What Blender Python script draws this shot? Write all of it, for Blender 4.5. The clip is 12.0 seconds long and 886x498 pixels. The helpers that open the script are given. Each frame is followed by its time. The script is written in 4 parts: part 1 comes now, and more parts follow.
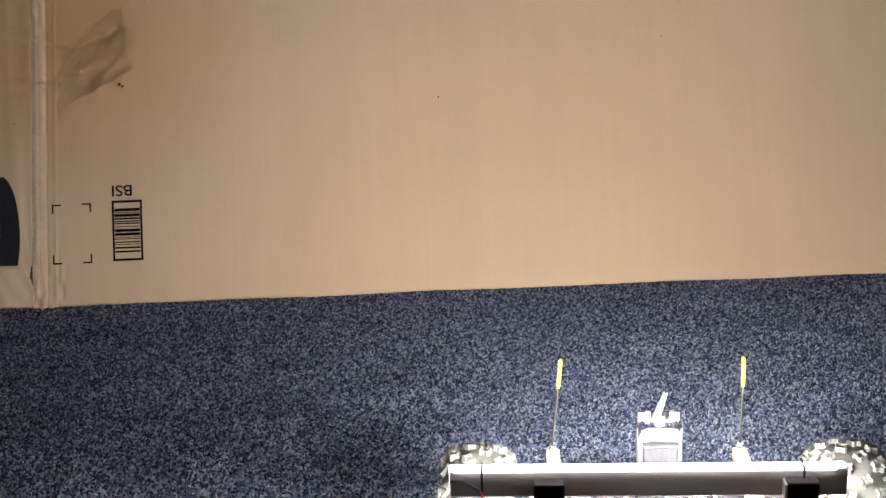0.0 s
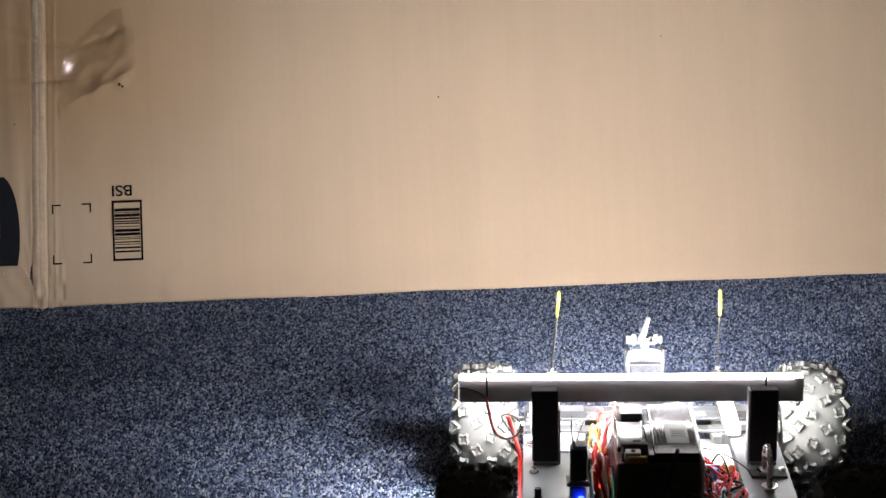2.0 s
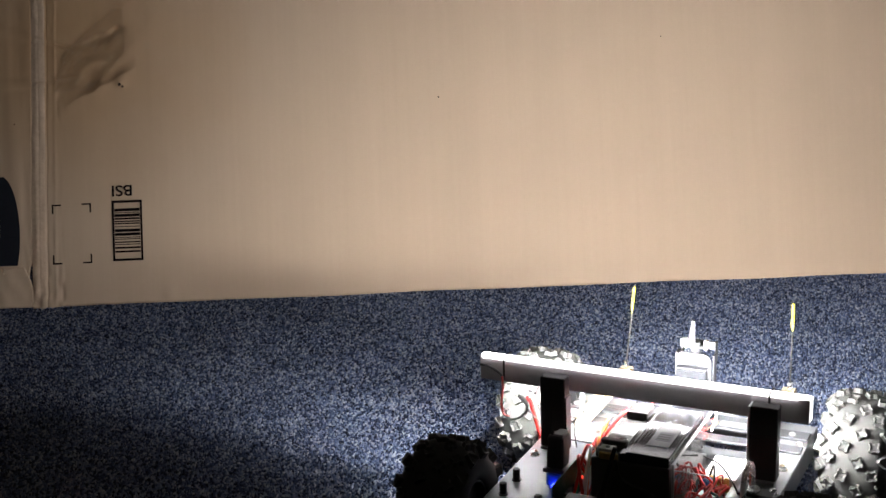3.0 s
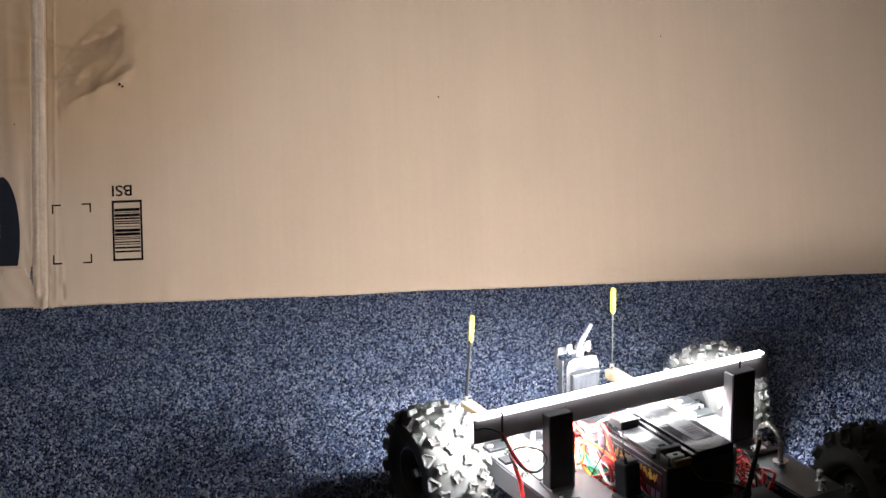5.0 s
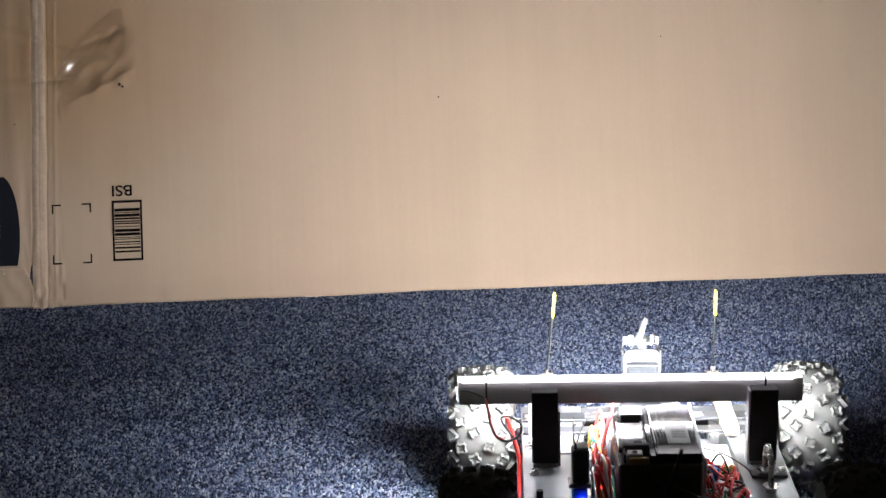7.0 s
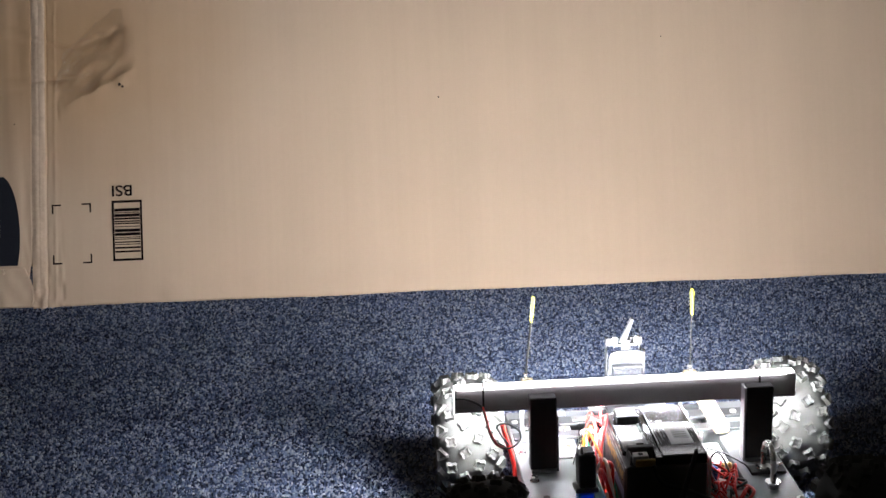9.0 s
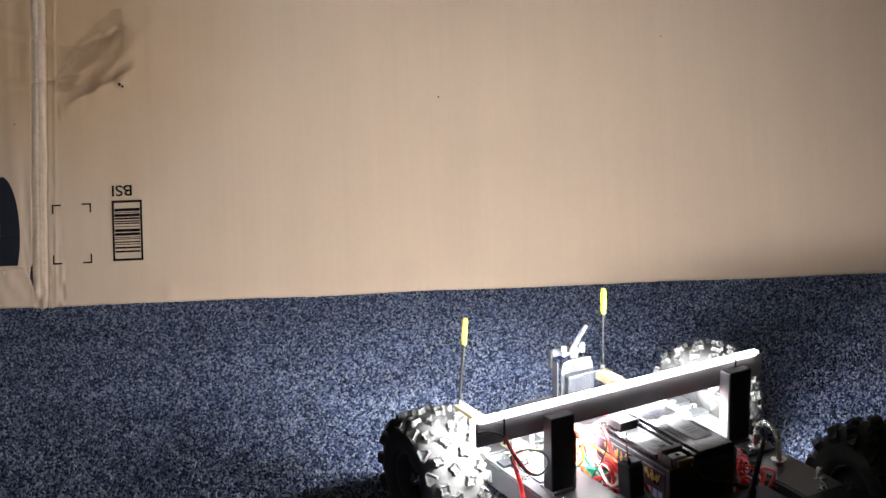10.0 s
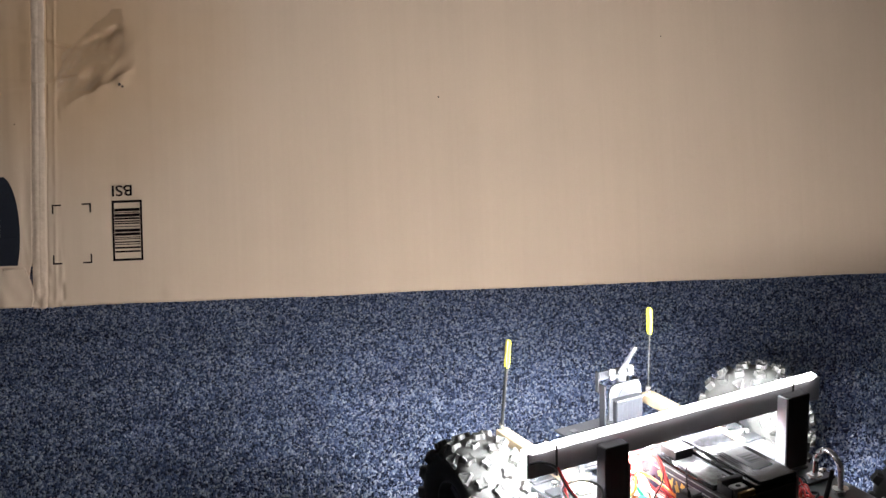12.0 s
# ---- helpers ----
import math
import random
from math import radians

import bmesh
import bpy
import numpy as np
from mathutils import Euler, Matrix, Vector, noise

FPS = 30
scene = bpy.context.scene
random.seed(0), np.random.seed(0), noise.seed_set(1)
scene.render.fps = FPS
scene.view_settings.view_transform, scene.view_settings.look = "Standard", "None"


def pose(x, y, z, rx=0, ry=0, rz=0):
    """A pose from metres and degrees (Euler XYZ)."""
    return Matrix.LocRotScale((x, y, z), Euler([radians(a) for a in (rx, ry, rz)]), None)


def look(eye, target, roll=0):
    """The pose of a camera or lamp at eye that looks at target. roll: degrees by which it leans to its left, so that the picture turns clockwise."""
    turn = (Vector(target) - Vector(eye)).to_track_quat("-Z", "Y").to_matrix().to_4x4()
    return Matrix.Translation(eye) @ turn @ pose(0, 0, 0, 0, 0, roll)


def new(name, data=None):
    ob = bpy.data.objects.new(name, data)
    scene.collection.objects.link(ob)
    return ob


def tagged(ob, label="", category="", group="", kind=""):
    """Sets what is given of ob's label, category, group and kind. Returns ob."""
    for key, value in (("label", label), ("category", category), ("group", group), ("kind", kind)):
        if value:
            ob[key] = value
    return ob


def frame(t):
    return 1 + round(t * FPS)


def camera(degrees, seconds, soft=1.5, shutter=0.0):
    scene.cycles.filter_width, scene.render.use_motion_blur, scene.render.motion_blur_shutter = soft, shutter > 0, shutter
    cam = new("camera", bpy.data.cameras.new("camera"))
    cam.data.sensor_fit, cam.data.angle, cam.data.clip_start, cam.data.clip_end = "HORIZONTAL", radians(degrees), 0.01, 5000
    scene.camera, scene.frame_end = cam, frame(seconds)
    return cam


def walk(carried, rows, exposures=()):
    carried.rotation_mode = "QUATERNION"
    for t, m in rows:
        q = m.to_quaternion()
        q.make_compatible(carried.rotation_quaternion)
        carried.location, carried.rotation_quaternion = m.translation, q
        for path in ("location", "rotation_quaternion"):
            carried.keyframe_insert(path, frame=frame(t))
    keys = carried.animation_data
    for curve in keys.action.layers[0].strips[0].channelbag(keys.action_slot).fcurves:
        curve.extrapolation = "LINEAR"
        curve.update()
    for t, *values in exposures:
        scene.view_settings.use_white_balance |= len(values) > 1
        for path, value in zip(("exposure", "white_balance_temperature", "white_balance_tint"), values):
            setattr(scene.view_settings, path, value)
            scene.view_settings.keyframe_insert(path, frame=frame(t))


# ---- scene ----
cam = camera(32.74, 12.0, soft=1.5)
EYE = (0.0, 0.0, 0.8605)
TILT = 16.77
AIM = (0.0, math.cos(radians(TILT)), 0.8605 - math.sin(radians(TILT)))
walk(cam, [(0.0, look(EYE, AIM, -1.72)), (12.0, look(EYE, AIM, -1.72))],
     exposures=[(0.0, 0.23, 7300, 10), (0.5, 0.20, 7120, 10), (1.2, 0.17, 6930, 10), (1.6, 0.05, 6800, 10), (2.5, -0.02, 6700, 10), (5.0, -0.04, 6500, 10), (9.5, -0.04, 6420, 10), (12.0, -0.02, 6420, 10)])

# ---- world: a dim closed room ----
world = bpy.data.worlds.new("world")
scene.world = world
world.use_nodes = True
world.node_tree.nodes["Background"].inputs[0].default_value = (0.5, 0.55, 0.65, 1)
world.node_tree.nodes["Background"].inputs[1].default_value = 0.01

LED_POWER = 1000.0
LAMP_POWER = 5.5


# ---- materials ----
def links_of(m):
    return m.node_tree.nodes, m.node_tree.links


def mat(name, color, rough=0.5, metal=0.0, vary=0.15, fine=400.0, coarse=18.0, bump=0.05, spec=0.5, rough_vary=0.1):
    """A surface with grain and larger stains, both in metres."""
    m = bpy.data.materials.new(name)
    m.use_nodes = True
    n, l = links_of(m)
    p = n["Principled BSDF"]
    p.inputs["Roughness"].default_value = rough
    p.inputs["Metallic"].default_value = metal
    p.inputs["Specular IOR Level"].default_value = spec
    tc = n.new("ShaderNodeTexCoord")
    a = n.new("ShaderNodeTexNoise")
    a.inputs["Scale"].default_value = fine
    a.inputs["Detail"].default_value = 3
    b = n.new("ShaderNodeTexNoise")
    b.inputs["Scale"].default_value = coarse
    b.inputs["Detail"].default_value = 4
    l.new(tc.outputs["Object"], a.inputs["Vector"])
    l.new(tc.outputs["Object"], b.inputs["Vector"])
    s = n.new("ShaderNodeMath")
    s.operation = "ADD"
    l.new(a.outputs["Fac"], s.inputs[0])
    l.new(b.outputs["Fac"], s.inputs[1])
    r = n.new("ShaderNodeMapRange")
    r.inputs["From Min"].default_value = 0.6
    r.inputs["From Max"].default_value = 1.4
    r.inputs["To Min"].default_value = 1 - vary
    r.inputs["To Max"].default_value = 1 + vary
    l.new(s.outputs[0], r.inputs["Value"])
    mul = n.new("ShaderNodeVectorMath")
    mul.operation = "SCALE"
    mul.inputs[0].default_value = color
    l.new(r.outputs[0], mul.inputs["Scale"])
    l.new(mul.outputs[0], p.inputs["Base Color"])
    rr = n.new("ShaderNodeMapRange")
    rr.inputs["From Min"].default_value = 0.3
    rr.inputs["From Max"].default_value = 0.7
    rr.inputs["To Min"].default_value = max(0.02, rough - rough_vary)
    rr.inputs["To Max"].default_value = min(1, rough + rough_vary)
    l.new(b.outputs["Fac"], rr.inputs["Value"])
    l.new(rr.outputs[0], p.inputs["Roughness"])
    if bump:
        bp = n.new("ShaderNodeBump")
        bp.inputs["Strength"].default_value = bump
        bp.inputs["Distance"].default_value = 0.002
        l.new(a.outputs["Fac"], bp.inputs["Height"])
        l.new(bp.outputs[0], p.inputs["Normal"])
    return m


def glow(name, color, strength):
    m = bpy.data.materials.new(name)
    m.use_nodes = True
    p = m.node_tree.nodes["Principled BSDF"]
    p.inputs["Base Color"].default_value = (*color, 1)
    p.inputs["Emission Color"].default_value = (*color, 1)
    p.inputs["Emission Strength"].default_value = strength
    return m


def clear(name, tint, gloss_rough):
    """A thin clear sheet: it lets light straight through and shines by its angle."""
    m = bpy.data.materials.new(name)
    m.use_nodes = True
    n, l = links_of(m)
    n.remove(n["Principled BSDF"])
    t = n.new("ShaderNodeBsdfTransparent")
    t.inputs[0].default_value = (*tint, 1)
    g = n.new("ShaderNodeBsdfGlossy")
    g.inputs["Roughness"].default_value = gloss_rough
    w = n.new("ShaderNodeLayerWeight")
    w.inputs[0].default_value = 0.3
    f = n.new("ShaderNodeMapRange")
    f.inputs["To Min"].default_value = 0.12
    f.inputs["To Max"].default_value = 0.75
    l.new(w.outputs["Facing"], f.inputs["Value"])
    mx = n.new("ShaderNodeMixShader")
    l.new(f.outputs[0], mx.inputs[0])
    l.new(t.outputs[0], mx.inputs[1])
    l.new(g.outputs[0], mx.inputs[2])
    l.new(mx.outputs[0], n["Material Output"].inputs[0])
    return m


def carpet_mat(name, island):
    """Navy loop pile with pale and black flecks."""
    m = bpy.data.materials.new(name)
    m.use_nodes = True
    n, l = links_of(m)
    p = n["Principled BSDF"]
    p.inputs["Roughness"].default_value = 0.95
    p.inputs["Specular IOR Level"].default_value = 0.12
    ramp = n.new("ShaderNodeValToRGB")
    ramp.color_ramp.interpolation = "LINEAR"
    stops = [(0.0, (0.009, 0.012, 0.022)), (0.28, (0.031, 0.043, 0.084)), (0.5, (0.072, 0.098, 0.178)),
             (0.75, (0.166, 0.194, 0.286)), (1.0, (0.345, 0.360, 0.412))]
    e = ramp.color_ramp.elements
    e[0].position, e[0].color = stops[0][0], (*stops[0][1], 1)
    e[1].position, e[1].color = stops[-1][0], (*stops[-1][1], 1)
    for pos, c in stops[1:-1]:
        k = e.new(pos)
        k.color = (*c, 1)
    tc = n.new("ShaderNodeTexCoord")
    if island:
        g = n.new("ShaderNodeNewGeometry")
        src = g.outputs["Random Per Island"]
    else:
        w = n.new("ShaderNodeTexNoise")
        w.inputs["Scale"].default_value = 220
        w.inputs["Detail"].default_value = 1
        l.new(tc.outputs["Object"], w.inputs["Vector"])
        mr = n.new("ShaderNodeMapRange")
        mr.inputs["From Min"].default_value = 0.3
        mr.inputs["From Max"].default_value = 0.7
        l.new(w.outputs["Fac"], mr.inputs["Value"])
        src = mr.outputs[0]
    l.new(src, ramp.inputs[0])
    b = n.new("ShaderNodeTexNoise")
    b.inputs["Scale"].default_value = 9
    b.inputs["Detail"].default_value = 3
    l.new(tc.outputs["Object"], b.inputs["Vector"])
    r = n.new("ShaderNodeMapRange")
    r.inputs["From Min"].default_value = 0.3
    r.inputs["From Max"].default_value = 0.7
    r.inputs["To Min"].default_value = 0.85
    r.inputs["To Max"].default_value = 1.15
    l.new(b.outputs["Fac"], r.inputs["Value"])
    mul = n.new("ShaderNodeVectorMath")
    mul.operation = "SCALE"
    l.new(ramp.outputs[0], mul.inputs[0])
    l.new(r.outputs[0], mul.inputs["Scale"])
    l.new(mul.outputs[0], p.inputs["Base Color"])
    return m


def cardboard_mat():
    """Brown kraft liner with faint upright flutes, fibres, stains and a painted-in falloff of light."""
    m = mat("kraft_cardboard", (0.428, 0.318, 0.228), 0.72, 0, 0.05, 900, 5, 0.02, 0.3)
    n, l = links_of(m)
    tc = [k for k in n if k.bl_idname == "ShaderNodeTexCoord"][0]
    mp = n.new("ShaderNodeMapping")
    mp.inputs["Scale"].default_value = (60, 1.2, 1)
    l.new(tc.outputs["Object"], mp.inputs["Vector"])
    s = n.new("ShaderNodeTexNoise")
    s.inputs["Scale"].default_value = 2.2
    s.inputs["Detail"].default_value = 3
    l.new(mp.outputs[0], s.inputs["Vector"])
    r = n.new("ShaderNodeMapRange")
    r.inputs["From Min"].default_value = 0.3
    r.inputs["From Max"].default_value = 0.7
    r.inputs["To Min"].default_value = 0.985
    r.inputs["To Max"].default_value = 1.015
    l.new(s.outputs["Fac"], r.inputs["Value"])
    # broad upright bands left by the rollers
    mp2 = n.new("ShaderNodeMapping")
    mp2.inputs["Scale"].default_value = (7, 0.35, 1)
    l.new(tc.outputs["Object"], mp2.inputs["Vector"])
    s2 = n.new("ShaderNodeTexNoise")
    s2.inputs["Scale"].default_value = 2.0
    s2.inputs["Detail"].default_value = 4
    l.new(mp2.outputs[0], s2.inputs["Vector"])
    r2 = n.new("ShaderNodeMapRange")
    r2.inputs["From Min"].default_value = 0.3
    r2.inputs["From Max"].default_value = 0.7
    r2.inputs["To Min"].default_value = 0.975
    r2.inputs["To Max"].default_value = 1.025
    l.new(s2.outputs["Fac"], r2.inputs["Value"])
    both = n.new("ShaderNodeMath")
    both.operation = "MULTIPLY"
    l.new(r.outputs[0], both.inputs[0])
    l.new(r2.outputs[0], both.inputs[1])
    p = n["Principled BSDF"]
    old = p.inputs["Base Color"].links[0].from_socket
    mul = n.new("ShaderNodeVectorMath")
    mul.operation = "SCALE"
    l.new(old, mul.inputs[0])
    l.new(both.outputs[0], mul.inputs["Scale"])
    # dimmer, warmer light round the tape painted into the colour, with an uneven edge
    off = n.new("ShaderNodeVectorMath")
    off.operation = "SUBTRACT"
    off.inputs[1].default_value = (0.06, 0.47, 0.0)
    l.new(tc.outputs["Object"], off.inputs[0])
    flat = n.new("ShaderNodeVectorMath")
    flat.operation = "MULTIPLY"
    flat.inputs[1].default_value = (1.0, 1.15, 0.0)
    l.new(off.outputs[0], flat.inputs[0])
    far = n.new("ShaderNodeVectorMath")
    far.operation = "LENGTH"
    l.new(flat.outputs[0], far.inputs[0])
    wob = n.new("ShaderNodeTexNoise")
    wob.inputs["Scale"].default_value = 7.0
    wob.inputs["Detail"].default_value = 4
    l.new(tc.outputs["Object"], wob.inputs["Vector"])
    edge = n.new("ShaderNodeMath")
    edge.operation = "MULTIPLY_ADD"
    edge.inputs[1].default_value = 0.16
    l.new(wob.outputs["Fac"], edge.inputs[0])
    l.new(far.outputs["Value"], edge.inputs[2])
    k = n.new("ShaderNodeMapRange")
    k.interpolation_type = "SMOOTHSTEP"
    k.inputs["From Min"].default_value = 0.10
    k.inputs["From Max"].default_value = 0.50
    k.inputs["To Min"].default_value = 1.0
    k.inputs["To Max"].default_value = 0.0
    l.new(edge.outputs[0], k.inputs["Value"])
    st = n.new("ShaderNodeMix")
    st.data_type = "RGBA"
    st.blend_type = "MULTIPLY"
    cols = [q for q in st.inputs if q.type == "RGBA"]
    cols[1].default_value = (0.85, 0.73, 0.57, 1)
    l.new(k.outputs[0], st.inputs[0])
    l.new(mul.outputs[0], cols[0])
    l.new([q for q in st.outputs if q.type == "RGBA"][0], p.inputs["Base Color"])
    b2 = n.new("ShaderNodeBump")
    b2.inputs["Strength"].default_value = 0.03
    b2.inputs["Distance"].default_value = 0.002
    l.new(s.outputs["Fac"], b2.inputs["Height"])
    l.new(b2.outputs[0], p.inputs["Normal"])
    return m


M_CARD = cardboard_mat()
M_CARD_PALE = mat("pale_kraft_liner", (0.455, 0.342, 0.250), 0.8, 0, 0.16, 160, 26, 0.3, 0.25)
M_INK = mat("black_ink", (0.009, 0.006, 0.006), 0.9, 0, 0.2, 500, 40, 0.02, 0.02)
M_INK_BLUE = mat("blue_black_ink", (0.010, 0.011, 0.016), 0.7, 0, 0.2, 500, 40, 0.02, 0.15)
M_TAPE = clear("clear_packing_tape", (0.985, 0.98, 0.965), 0.04)
M_CARPET = carpet_mat("carpet_backing", False)
M_TUFT = carpet_mat("carpet_loops", True)
M_WALL = mat("wall_paint", (0.32, 0.31, 0.29), 0.85, 0, 0.05, 200, 3, 0.05)
M_CEIL = mat("ceiling_paint", (0.45, 0.44, 0.42), 0.9, 0, 0.05, 200, 3, 0.05)
M_RUBBER = mat("black_rubber", (0.038, 0.0373, 0.0350), 0.75, 0, 0.14, 300, 30, 0.1, 0.15)
M_RIM = mat("grey_plastic_rim", (0.035, 0.036, 0.038), 0.45, 0, 0.15, 300, 30, 0.03)
M_BLACK = mat("black_powder_coat", (0.022, 0.0205, 0.022), 0.6, 0, 0.2, 700, 30, 0.08, 0.2)
M_BAR = mat("grey_bar_paint", (0.36, 0.335, 0.345), 0.6, 0, 0.15, 700, 30, 0.04)
M_DECK = mat("dark_grey_sheet_metal", (0.105, 0.107, 0.113), 0.36, 0.55, 0.2, 500, 16, 0.03, 0.4)
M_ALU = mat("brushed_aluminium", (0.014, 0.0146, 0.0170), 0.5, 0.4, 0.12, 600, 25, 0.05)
M_SERVO = mat("dark_servo_case", (0.0062, 0.0067, 0.0080), 0.5, 0, 0.2, 500, 50, 0.05, 0.08)
M_SMOKE = mat("smoky_plastic_blade", (0.03, 0.031, 0.0335), 0.4, 0, 0.1, 500, 50, 0.02, 0.3)
M_FRONT = mat("black_anodised_plate", (0.013, 0.0135, 0.015), 0.5, 0.1, 0.2, 500, 20, 0.03, 0.3)
M_FRONT_PALE = mat("grey_anodised_strip", (0.05, 0.051, 0.054), 0.5, 0.1, 0.2, 500, 20, 0.03, 0.3)
M_STEEL = mat("zinc_plated_steel", (0.6, 0.6, 0.58), 0.27, 0.95, 0.15, 500, 60, 0.03)
M_BATT = mat("black_battery_plastic", (0.055, 0.052, 0.056), 0.5, 0, 0.2, 600, 40, 0.04, 0.3)
M_BATT_LID = mat("black_battery_lid", (0.014, 0.014, 0.0155), 0.17, 0, 0.2, 600, 40, 0.006, 0.35, 0.04)
M_LABEL = mat("grey_label", (0.12, 0.122, 0.13), 0.4, 0, 0.1, 500, 60, 0.0)
M_LABEL_DARK = mat("grey_label_print", (0.06, 0.06, 0.066), 0.45, 0, 0.1, 500, 60, 0.0)
M_BRASS = mat("brass", (0.50, 0.34, 0.12), 0.4, 0.45, 0.2, 500, 60, 0.03)
M_LEAD = mat("lead_grey_terminal", (0.42, 0.41, 0.40), 0.4, 0.4, 0.2, 500, 60, 0.05)
M_RED = mat("red_wire_insulation", (0.55, 0.018, 0.014), 0.4, 0, 0.12, 500, 60, 0.0)
M_ORANGE = mat("orange_wire_insulation", (0.75, 0.17, 0.02), 0.4, 0, 0.12, 500, 60, 0.0)
M_BLACKW = mat("black_wire_insulation", (0.015, 0.015, 0.015), 0.4, 0, 0.12, 500, 60, 0.0)
M_WHITEW = mat("white_wire_insulation", (0.7, 0.7, 0.68), 0.4, 0, 0.08, 500, 60, 0.0)
M_GREENW = mat("green_wire_insulation", (0.03, 0.3, 0.16), 0.4, 0, 0.1, 500, 60, 0.0)
M_WOOD = mat("raw_pine", (0.27, 0.205, 0.125), 0.65, 0, 0.2, 250, 40, 0.1)
M_ROD = mat("black_spring_rod", (0.006, 0.006, 0.0065), 0.5, 0, 0.2, 700, 30, 0.02, 0.2)
M_YELLOW = mat("yellow_tape", (0.82, 0.66, 0.03), 0.35, 0, 0.06, 500, 60, 0.0)
M_SEAM = mat("olive_seam", (0.10, 0.085, 0.01), 0.6, 0, 0.1, 500, 60, 0.0)
M_WHITE = mat("white_plastic", (0.45, 0.45, 0.45), 0.4, 0, 0.06, 400, 40, 0.02)
M_ANGLE = mat("bare_aluminium_angle", (0.42, 0.43, 0.45), 0.4, 0.3, 0.1, 500, 30, 0.03)
M_EDGE = mat("polished_acrylic_edge", (0.30, 0.31, 0.32), 0.3, 0, 0.15, 400, 60, 0.03)
M_CLEAR = clear("clear_acrylic", (0.96, 0.97, 0.97), 0.04)
M_PCB_RED = mat("red_circuit_board", (0.35, 0.02, 0.02), 0.4, 0, 0.2, 500, 60, 0.05)
M_PCB_GREEN = mat("green_circuit_board", (0.02, 0.12, 0.06), 0.4, 0, 0.2, 500, 60, 0.05)
M_BLUE = mat("blue_plastic", (0.03, 0.2, 0.6), 0.35, 0, 0.1, 500, 60, 0.0)
M_PAPER = mat("white_paper_label", (0.45, 0.46, 0.48), 0.5, 0, 0.1, 500, 60, 0.02)
M_SLIP = mat("grey_paper_slip", (0.30, 0.31, 0.33), 0.5, 0, 0.1, 500, 60, 0.02)
M_WINDOW_GLARE = mat("glossy_window_with_glare", (0.26, 0.265, 0.27), 0.12, 0, 0.35, 160, 40, 0.03, 0.5, 0.06)
M_HOOD = mat("matt_black_hood", (0.020, 0.018, 0.018), 0.55, 0, 0.2, 600, 40, 0.03, 0.2)
M_GOLD = mat("gold_print", (0.50, 0.30, 0.06), 0.4, 0, 0.2, 500, 60, 0.0)
M_PRINT_BLUE = mat("pale_blue_print", (0.30, 0.36, 0.62), 0.4, 0, 0.15, 500, 60, 0.0)
M_GREY = mat("grey_plastic", (0.10, 0.10, 0.11), 0.45, 0, 0.12, 500, 60, 0.03)
M_PURPLE = mat("dark_violet_label_print", (0.018, 0.010, 0.03), 0.35, 0, 0.15, 500, 60, 0.0)
M_LED = glow("white_led_diffuser", (0.96, 0.97, 1.0), LED_POWER)
M_LED_SIDE = glow("led_strip_sleeve", (0.97, 0.96, 0.97), 20.0)
M_FILL_RIM = glow("fill_rim_glow", (0.97, 0.95, 0.98), 9.0)
M_LED_END = glow("led_strip_end", (0.97, 0.96, 0.95), 2.0)
M_BLUE_LED = glow("blue_indicator", (0.03, 0.06, 1.0), 10.0)
M_RED_LED = glow("red_indicator", (1.0, 0.05, 0.03), 3.0)
M_LAMP = glow("ceiling_lamp_diffuser", (1.0, 0.80, 0.55), LAMP_POWER)


# ---- mesh helpers ----
def part(name, bm, material, parent=None, label="", smooth=False):
    me = bpy.data.meshes.new(name)
    bm.normal_update()
    if smooth:
        for f in bm.faces:
            f.smooth = True
    bm.to_mesh(me)
    bm.free()
    me.materials.append(material)
    ob = new(name, me)
    if parent:
        ob.parent = parent
    if label:
        tagged(ob, label)
    return ob


def box(bm, x0, x1, y0, y1, z0, z1, bevel=0.0, m=None, seg=1):
    r = bmesh.ops.create_cube(bm, size=1)
    vs = r["verts"]
    bmesh.ops.scale(bm, vec=(abs(x1 - x0), abs(y1 - y0), abs(z1 - z0)), verts=vs)
    bmesh.ops.translate(bm, vec=((x0 + x1) / 2, (y0 + y1) / 2, (z0 + z1) / 2), verts=vs)
    if bevel:
        es = list({e for v in vs for e in v.link_edges})
        r = bmesh.ops.bevel(bm, geom=es, offset=bevel, segments=seg, affect="EDGES", profile=0.5)
        vs = list({v for f in r["faces"] for v in f.verts} | {v for v in vs if v.is_valid})
    if m is not None:
        bmesh.ops.transform(bm, matrix=m, verts=vs)
    return vs


def boxes(*items):
    bm = bmesh.new()
    for it in items:
        box(bm, *it)
    return bm


def cyl(bm, p0, p1, r0, r1=None, n=12):
    p0, p1 = Vector(p0), Vector(p1)
    d = p1 - p0
    m = Matrix.Translation((p0 + p1) / 2) @ d.to_track_quat("Z", "Y").to_matrix().to_4x4()
    return bmesh.ops.create_cone(bm, cap_ends=True, segments=n, radius1=r0, radius2=r0 if r1 is None else r1,
                                 depth=d.length, matrix=m)["verts"]


def spline(pts, steps=8):
    """A smooth run through the points."""
    P = [Vector(p) for p in pts]
    P = [P[0] * 2 - P[1]] + P + [P[-1] * 2 - P[-2]]
    out = []
    for i in range(1, len(P) - 2):
        a, b, c, d = P[i - 1:i + 3]
        for k in range(steps):
            t = k / steps
            out.append(0.5 * (2 * b + (c - a) * t + (2 * a - 5 * b + 4 * c - d) * t * t + (3 * b - a - 3 * c + d) * t ** 3))
    out.append(P[-2])
    return out


